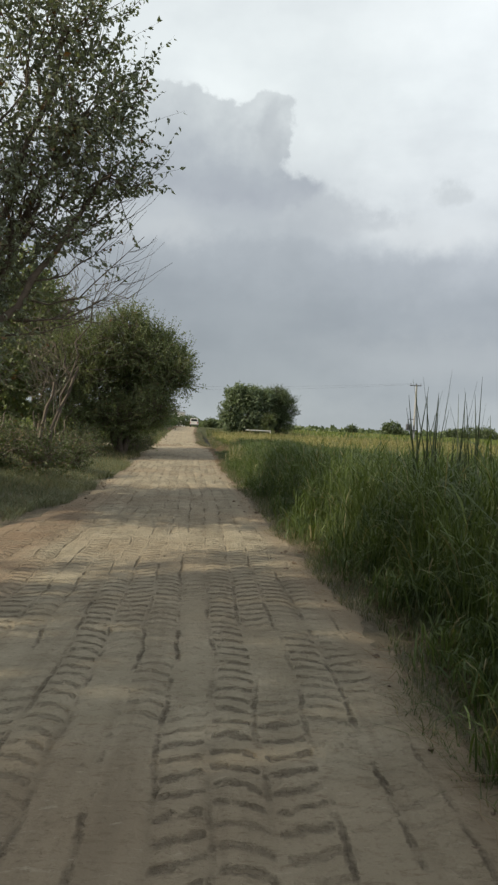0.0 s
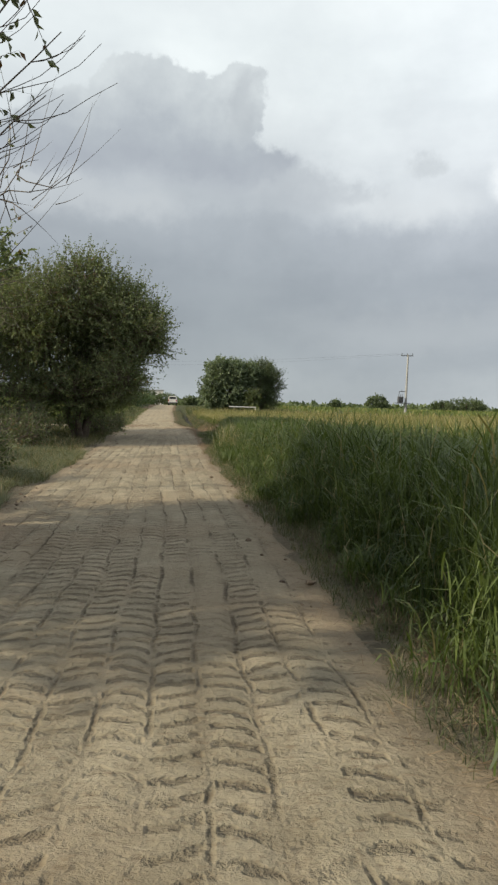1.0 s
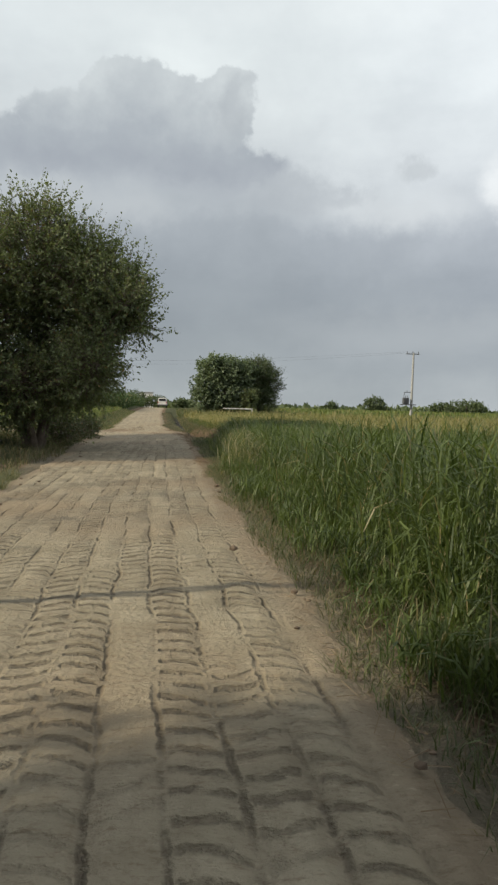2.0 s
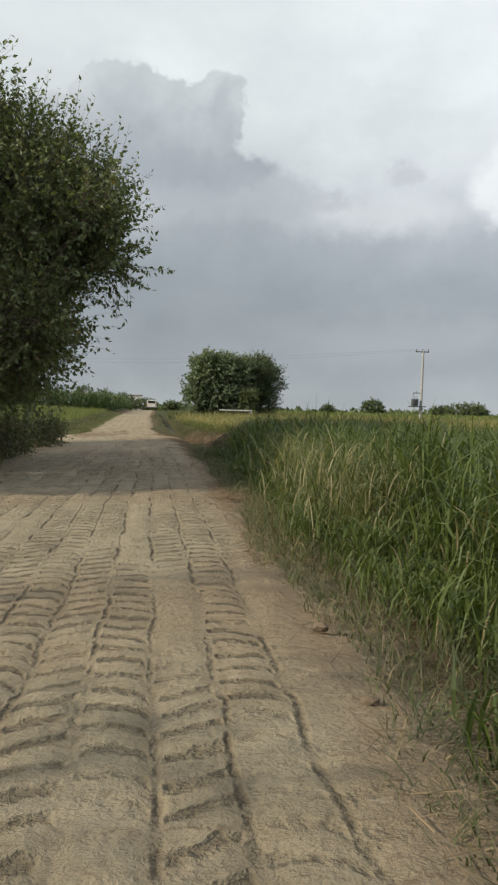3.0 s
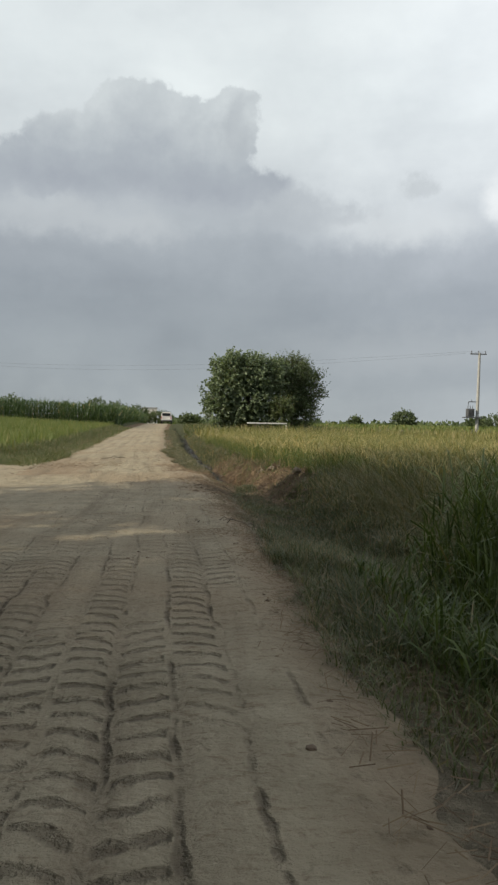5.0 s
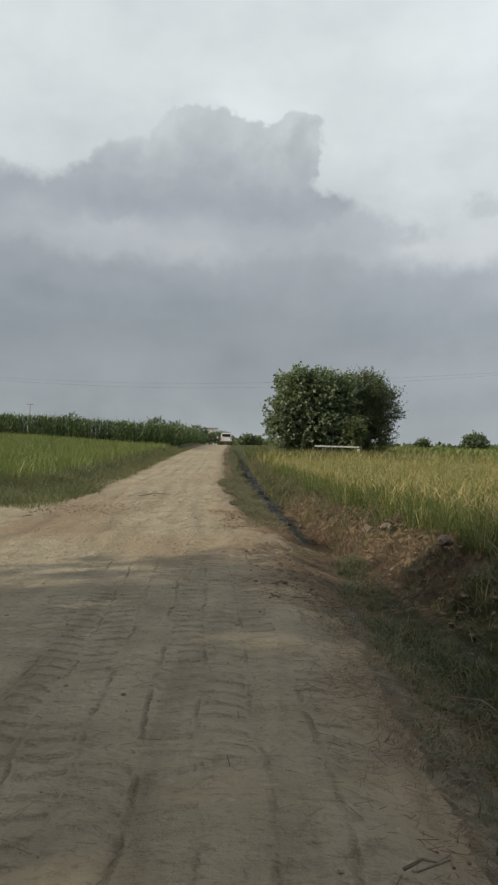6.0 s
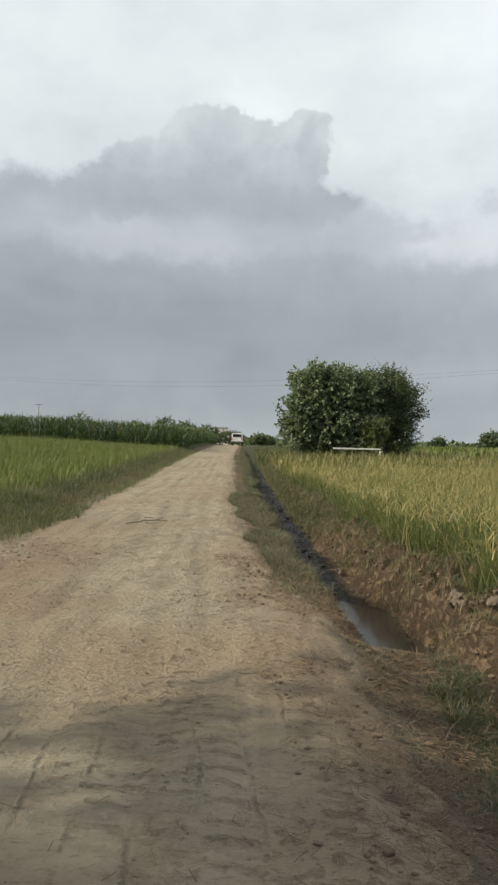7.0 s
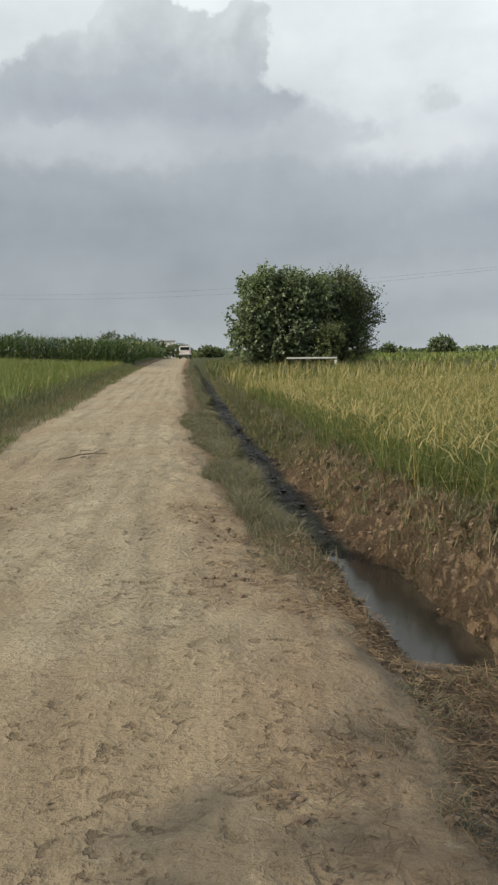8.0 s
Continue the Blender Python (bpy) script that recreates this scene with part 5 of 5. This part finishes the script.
# ---- built things ----


def build_power_pole():
    x, y = 30.1, 109.5
    root = tagged(empty("power_pole", (x, y, gz(x, y))), "pale concrete power pole with a pole-mounted transformer", "power pole")
    z0 = gz(x, y)
    top = 9.2 - z0
    bm = bmesh.new()
    rod(bm, (0, 0, -0.3), (0.12, 0, top), 0.19, 0.12, 12)
    part("pole", bm, M_CONCRETE, root)
    bm = bmesh.new()
    box(bm, 0, 0, top - 0.15, 1.75, 0.12, 0.12, 0.02)
    part("crossarm", bm, M_STEEL, root, "dark steel crossarm")
    for dx in (-0.75, 0.0, 0.75):
        bm = bmesh.new()
        rod(bm, (dx, 0, top - 0.1), (dx, 0, top + 0.1), 0.05, 0.03, 8)
        bmesh.ops.create_uvsphere(bm, u_segments=8, v_segments=6, radius=0.07, matrix=Matrix.Translation((dx, 0, top + 0.12)))
        part("insulator", bm, M_STEEL, root)
    bm = bmesh.new()
    box(bm, -0.45, 0, 4.0 - z0, 1.0, 0.1, 0.1, 0.02)
    rod(bm, (-0.95, 0, 4.0 - z0), (-0.95, 0, 3.6 - z0), 0.05, 0.03, 8)
    rod(bm, (-0.6, 0, 4.0 - z0), (-0.6, 0, 4.25 - z0), 0.05, 0.03, 8)
    part("fuse_bracket", bm, M_STEEL, root)
    bm = bmesh.new()
    box(bm, -0.45, 0, 2.35 - z0, 2.0, 0.8, 0.12, 0.02)
    part("platform", bm, M_STEEL, root)
    bm = bmesh.new()
    box(bm, -0.75, 0, 2.85 - z0, 0.75, 0.6, 0.85, 0.06)
    for i in range(5):
        box(bm, -1.05 + i * 0.15, -0.34, 2.85 - z0, 0.03, 0.12, 0.6)
    t = part("transformer", bm, M_STEEL, root, "grey finned transformer tank")
    for i in range(3):
        bm = bmesh.new()
        rod(bm, (-1.0 + i * 0.25, 0, 3.25 - z0), (-1.0 + i * 0.25, 0, 3.6 - z0), 0.05, 0.03, 8)
        part("bushing", bm, M_STEEL, t)
    # lines strung from it across the fields
    for dx, sag in ((-0.75, 1.8), (0.75, 2.25)):
        a, b = np.array([x + dx, y, 9.32]), np.array([-50.0 + dx, 127.0, 9.3])
        path = [(a + (b - a) * t + np.array([0, 0, -sag * math.sin(math.pi * t)]), 0.006) for t in np.linspace(0, 1, 22)]
        v, f = tubes([path], 5)
        tagged(mesh_np("power_line", v, f, M_STEEL), "thin dark power line sagging over the fields", "power line", group="power lines")
    for fx, fy, hh, label in ((-77.3, 300.0, 11.6, "thin distant pole behind the corn"), (-50.0, 127.0, 9.25 - gz(-50.0, 127.0), "concrete pole carrying the lines over the corn")):
        far = tagged(empty("far_pole", (fx, fy, gz(fx, fy))), label, "power pole")
        bm = bmesh.new()
        rod(bm, (0, 0, -0.3), (0, 0, hh), 0.24, 0.16, 8)
        part("pole", bm, M_CONCRETE, far)
        bm = bmesh.new()
        box(bm, 0, 0, hh - 0.1, 2.2, 0.16, 0.16, 0.02)
        part("crossarm", bm, M_STEEL, far)


def build_far_house():
    x, y = -13.2, 268.0
    root = tagged(empty("farm_hut", (x, y, gz(x, y))), "small whitewashed farm hut far behind the corn", "hut")
    bm = bmesh.new()
    box(bm, 0, 2, 2.3, 4.6, 4.0, 5.0, 0.03)
    part("wall", bm, M_WHITE, root)
    bm = bmesh.new()
    box(bm, 0, 2, 4.9, 5.0, 4.4, 0.25, 0.04)
    part("roof", bm, M_CONCRETE, root)


def build_rail():
    z = gz(7.4, 88.0)
    root = tagged(empty("white_rail", (5.2, 88.0, gz(5.2, 88.0))), "low white painted rail on short posts before the trees", "rail")
    zr = 1.22 - gz(5.2, 88.0)
    bm = bmesh.new()
    box(bm, 0.5, 0, zr, 3.0, 0.10, 0.10, 0.02)
    part("bar", bm, M_WHITE, root)
    for dx in (-0.4, 1.95):
        bm = bmesh.new()
        box(bm, dx, 0.01, zr / 2 - 0.1, 0.14, 0.10, zr - 0.03, 0.015)
        part("post", bm, M_WHITE if dx > 0 else M_BARK, root, "" if dx > 0 else "rough brown wooden post")


def build_van():
    x, y = -3.95, 150.0
    z = gz(x, y) + 0.03
    root = tagged(empty("van", (x, y, z)), "white van seen from behind, far along the track", "vehicle")
    bm = bmesh.new()
    vs = box(bm, 0, 2.0, 1.12, 1.68, 4.0, 1.35)
    for v in vs:
        if v.co.z > 1.5:
            v.co.x *= 0.86
            v.co.y = 2.0 + (v.co.y - 2.0) * 0.92
    bmesh.ops.bevel(bm, geom=bm.edges[:], offset=0.10, segments=3, affect="EDGES")
    body = part("body", bm, M_WHITE, root)
    bm = bmesh.new()
    box(bm, 0, 0.06, 1.45, 1.22, 0.04, 0.42, 0.015)
    part("rear_window", bm, M_GLASS_DARK, body)
    bm = bmesh.new()
    box(bm, 0, -0.02, 0.52, 1.6, 0.14, 0.2, 0.04)
    part("bumper", bm, M_STEEL, root, "dark bumper")
    for sx in (-0.74, 0.74):
        bm = bmesh.new()
        box(bm, sx, 0.0, 0.95, 0.13, 0.06, 0.32, 0.02)
        part("tail_light", bm, M_RED, root)
        for wy in (0.75, 3.25):
            bm = bmesh.new()
            rod(bm, (sx - 0.09, wy, 0.30), (sx + 0.09, wy, 0.30), 0.30, None, 16)
            wheel = part("wheel", bm, M_RUBBER, root)
            bm = bmesh.new()
            rod(bm, (sx - 0.095, wy, 0.30), (sx + 0.095, wy, 0.30), 0.17, None, 12)
            part("rim", bm, M_STEEL, wheel)
    bm = bmesh.new()
    for dx in (-0.55, 0.55):
        rod(bm, (dx, 0.6, 1.86), (dx, 3.2, 1.86), 0.02)
    for dy in (0.8, 1.6, 2.4, 3.0):
        rod(bm, (-0.55, dy, 1.86), (0.55, dy, 1.86), 0.018)
        for dx in (-0.55, 0.55):
            rod(bm, (dx, dy, 1.78), (dx, dy, 1.86), 0.015)
    part("roof_rack", bm, M_STEEL, root)


def rock(name, x, y, r, seed, mat, label, squash=0.7, sink=0.25):
    rng = np.random.RandomState(seed)
    bm = bmesh.new()
    bmesh.ops.create_icosphere(bm, subdivisions=3, radius=1.0)
    for v in bm.verts:
        n = noise.noise(v.co * 1.3 + Vector((seed * 3.1, 0, 0))) * 0.45 + noise.noise(v.co * 3.1 + Vector((0, seed * 1.7, 0))) * 0.22 + noise.noise(v.co * 8.0) * 0.07
        v.co *= r * (1 + n)
        v.co.z *= squash
    me = bpy.data.meshes.new(name)
    bm.to_mesh(me)
    bm.free()
    me.materials.append(mat)
    ob = new(name, me)
    ob.location = (x, y, gz(x, y) + r * squash * (1 - 2 * sink) * 0.6)
    ob.rotation_euler = (0, 0, rng.rand() * 6)
    return tagged(ob, label, "clod", group="clods on the bank")


def build_clods():
    big = [(1.62, 47.2, 0.10), (1.20, 48.5, 0.06), (1.72, 46.4, 0.075), (1.56, 46.85, 0.07), (1.85, 45.6, 0.07), (1.95, 44.3, 0.08), (1.1, 50.2, 0.05)]
    for k, (x, y, r) in enumerate(big):
        rock("clod", x, y, r, 400 + k, M_ROCK, "pale dry clay clod on the ditch bank")
    rng = np.random.RandomState(9)
    V, F, off = [], [], 0
    bm = bmesh.new()
    bmesh.ops.create_icosphere(bm, subdivisions=1, radius=1.0)
    base = np.array([v.co[:] for v in bm.verts])
    tri = np.array([[v.index for v in f.verts] for f in bm.faces])
    bm.free()

    def crumbs(n, x0, x1, y0, y1, rmax, keep):
        nonlocal off
        x, y = x0 + (x1 - x0) * rng.rand(n), y0 + (y1 - y0) * rng.rand(n)
        k = keep(x, y)
        x, y = x[k], y[k]
        r = rmax * (0.25 + 0.75 * rng.rand(len(x)) ** 3)
        on = (along(LEFT_EDGE, y) < x) & (x < along(RIGHT_EDGE, y))
        z = land(x, y) + r * 0.2 + np.where(on, 0.03, 0)
        v = base[None] * r[:, None, None] * (0.7 + 0.6 * rng.rand(len(x), len(base), 1)) * [1.2, 1, 0.7] + np.stack([x, y, z], -1)[:, None, :]
        V.append(v.reshape(-1, 3))
        F.append((tri[None] + (off + np.arange(len(x)) * len(base))[:, None, None]).reshape(-1, 3))
        off += len(x) * len(base)

    crumbs(4500, 0.6, 2.6, 41.5, 58, 0.026, lambda x, y: np.abs(x - along(DITCH, y) - 0.8) < 0.58)
    crumbs(1500, -0.9, 0.7, 42, 49.5, 0.022, lambda x, y: (x - along(RIGHT_EDGE, y) > -0.5) & (x < along(DITCH, y) - 0.25))
    crumbs(1600, -5.5, -2.2, 45, 52, 0.024, lambda x, y: np.abs(y - 49.3 - 0.25 * (x + 4)) < 1.1)
    crumbs(1500, -4.5, 1.2, 36, 60, 0.015, lambda x, y: (along(LEFT_EDGE, y) < x) & (x < along(RIGHT_EDGE, y) + 0.4))
    crumbs(1500, -4.5, 2.2, -3, 36, 0.032, lambda x, y: (np.abs(along(LEFT_EDGE, y) - x - 0.7) < 1.2) | (np.abs(x - along(RIGHT_EDGE, y)) < 0.3))
    crumbs(3800, -1.6, 1.2, 48.6, 84, 0.05, lambda x, y: np.abs(x - along(DITCH, y) + meander(y)) < 0.30)
    mud_v, mud_f = V.pop(), F.pop()
    tagged(mesh_np("mud_lumps", mud_v, mud_f - mud_f.min(), M_MUD), "wet black lumps of mud lying in the ditch", "mud", kind="stuff")
    tagged(mesh_np("crumbs", np.concatenate(V), np.concatenate(F), M_CRUMB), "scattered crumbs of dry earth along the track", "earth", kind="stuff")


def build_litter():
    """Dry stalks lying flat along the edges."""
    rng = np.random.RandomState(31)

    def stalks(name, n, x0, x1, y0, y1, keep, length, label, mat=M_STRAW):
        x, y = x0 + (x1 - x0) * rng.rand(n), y0 + (y1 - y0) * rng.rand(n)
        k = keep(x, y)
        x, y = x[k], y[k]
        m = len(x)
        a = rng.rand(m) * np.pi
        L = length * (0.3 + rng.rand(m))
        w = (0.0008 + 0.0024 * rng.rand(m)) * min(1.0, 0.45 + length * 4)
        dx, dy = np.cos(a) * L / 2, np.sin(a) * L / 2
        nx, ny = -np.sin(a) * w, np.cos(a) * w
        on_road = (x > along(LEFT_EDGE, y)) & (x < along(RIGHT_EDGE, y))
        z0 = land(x, y) + np.where(on_road, 0.042, 0.012) + 0.015 * rng.rand(m)
        tilt = 0.10 * L * rng.randn(m)
        V = np.stack([np.stack([x - dx - nx, y - dy - ny, z0 - tilt], -1), np.stack([x + dx - nx, y + dy - ny, z0 + tilt], -1), np.stack([x + dx + nx, y + dy + ny, z0 + tilt], -1), np.stack([x - dx + nx, y - dy + ny, z0 - tilt], -1),
                      np.stack([x - dx, y - dy, z0 - tilt + w], -1), np.stack([x + dx, y + dy, z0 + tilt + w], -1)], 1)
        i = np.arange(m)[:, None] * 6
        F = np.concatenate([i + [0, 1, 5, 4], i + [4, 5, 2, 3]], 0)
        tagged(mesh_np(name, V.reshape(-1, 3), F, mat), label, "straw", kind="stuff")

    stalks("straw_litter", 14000, 0.2, 3.0, -3, 36, lambda x, y: np.abs(x - along(RIGHT_EDGE, y) - 0.15) < 0.32, 0.10, "brown dry stalks trodden along the track edge")
    stalks("straw_litter", 20000, -1.5, 1.2, 43, 54, lambda x, y: (x < along(DITCH, y) - 0.1) & (np.random.RandomState(7).rand(len(x)) < step(-0.9, 0.5, x - along(RIGHT_EDGE, y) + 0.5 * fbm(x * 1.2, y * 1.2, 171)) * step(54, 49.5, y) * (0.6 + 0.8 * fbm(x * 3, y * 3, 173))), 0.05, "dry straw strewn beside the ditch")
    stalks("straw_litter", 22000, -1.2, 0.9, 42, 49.5, lambda x, y: (x < along(DITCH, y) - 0.22) & (np.random.RandomState(8).rand(len(x)) < step(-0.75, 0.1, x - along(RIGHT_EDGE, y) + 0.4 * fbm(x * 1.5, y * 1.5, 175)) * np.clip(0.55 + 1.2 * fbm(x * 4, y * 4, 177), 0, 1)), 0.06, "broken brown stalks trodden into the verge", M_STRAW_RED)
    stalks("straw_litter", 7500, 0.4, 1.6, 23.0, 42, lambda x, y: (np.abs(x - along(RIGHT_EDGE, y) - 0.12) < 0.3) & (np.random.RandomState(9).rand(len(x)) < 0.35 + step(28.6, 27.6, y)), 0.10, "brown dry stalks trodden along the track edge", M_STRAW_RED)
    stalks("straw_litter", 1600, -6, -0.8, -2, 14, lambda x, y: np.abs(along(LEFT_EDGE, y) - x) < 1.2, 0.20, "dry leaves and stalks on the earth verge", M_STRAW_RED)
    stalks("straw_litter", 5000, -5, 0.4, 38, 60, lambda x, y: x > along(LEFT_EDGE, y), 0.07, "bits of straw scattered over the track")
    stalks("straw_litter", 4200, -6, -1.6, 45, 53, lambda x, y: np.abs(y - 49.6 - 0.25 * (x + 4)) < 1.3, 0.10, "broken stalks where the tracks meet", M_STRAW_RED)
    stalks("straw_litter", 9000, 0.9, 2.6, 41, 56, lambda x, y: np.abs(x - along(DITCH, y) - 0.75) < 0.55, 0.05, "dead plant bits on the spoil bank", M_STRAW_RED)
    stalks("straw_litter", 42000, -0.2, 2.1, 34, 47, lambda x, y: np.random.RandomState(11).rand(len(x)) < step(-0.45, 0.1, x - along(RIGHT_EDGE, y) + 0.35 * fbm(x * 1.6, y * 1.3, 179)) * step(1.5, 0.6, x - along(RIGHT_EDGE, y)) * np.clip(0.6 + 1.3 * fbm(x * 2.5, y * 2.5, 181), 0, 1), 0.055, "broken brown stalks along the shaded track edge", M_STRAW_RED)
    stalks("straw_heap", 2000, 0.6, 1.35, 25.6, 28.6, lambda x, y: (x - along(RIGHT_EDGE, y) - 0.05) ** 2 / 0.10 + (y - 27.2) ** 2 / 1.3 < 0.4 + fbm(x * 3, y * 3, 187), 0.14, "heap of broken brown stalks dropped on the track edge", M_STRAW_RED)
    stalks("straw_heap", 40, 0.5, 1.3, 26.2, 28.0, lambda x, y: np.abs(x - along(RIGHT_EDGE, y)) < 0.3, 0.42, "long pale stalks lying over the straw heap")
    # dead branches thrown down on the verge
    for k, (cx, cy, n, a0, L) in enumerate(((0.66, 42.0, 13, -0.5, 0.26), (0.42, 38.4, 6, 0.1, 0.32), (1.25, 39.9, 2, -1.0, 0.7), (0.25, 47.0, 4, 0.4, 0.20))):
        paths = []
        for _ in range(n):
            a = a0 + 1.1 * rng.randn()
            px, py, l = cx + 0.22 * rng.randn(), cy + 0.30 * rng.randn(), L * (0.4 + 0.6 * rng.rand())
            pts = []
            for t in (-0.5, -0.2, 0.15, 0.5):
                qx, qy = px + math.cos(a) * l * t + 0.02 * rng.randn(), py + math.sin(a) * l * t + 0.02 * rng.randn()
                pts.append(((qx, qy, gz(qx, qy) + 0.06 + 0.06 * rng.rand()), 0.0055 - 0.0035 * (t + 0.5)))
            paths.append(pts)
        v, f = tubes(paths, 5)
        tagged(mesh_np("dead_branches", v, f, M_DEAD), "small heap of grey dead branches on the verge", "brushwood", kind="stuff")
    # a forked twig with a pale stone on the track
    zt = gz(-2.2, 53.3)
    v, f = tubes([[((-2.48, 53.0, zt + 0.05), 0.006), ((-2.34, 53.15, zt + 0.06), 0.009), ((-2.2, 53.2, zt + 0.09), 0.010), ((-2.05, 53.5, zt + 0.07), 0.008), ((-1.86, 53.55, zt + 0.06), 0.005)],
                  [((-2.2, 53.2, zt + 0.09), 0.008), ((-2.24, 53.45, zt + 0.12), 0.006), ((-2.12, 53.65, zt + 0.09), 0.004)], [((-2.05, 53.5, zt + 0.07), 0.006), ((-1.95, 53.75, zt + 0.10), 0.004)]], 6)
    tagged(mesh_np("twig", v, f, M_DEAD), "dry forked twig lying on the track", "twig")
    rock("stone", 0.95, 37.9, 0.06, 502, M_ROCK, "pale grey stone lying in the hollow", 0.7, 0.1)
    rock("stone", -2.18, 53.3, 0.045, 501, M_ROCK, "small grey stone beside the twig", 0.8, 0.1)


build_cane()
build_tussocks()
build_verges()
build_fields()
build_corn()
build_trees()
build_shrubs()
build_far_trees()
build_power_pole()
build_far_house()
build_rail()
build_van()
build_clods()
build_litter()
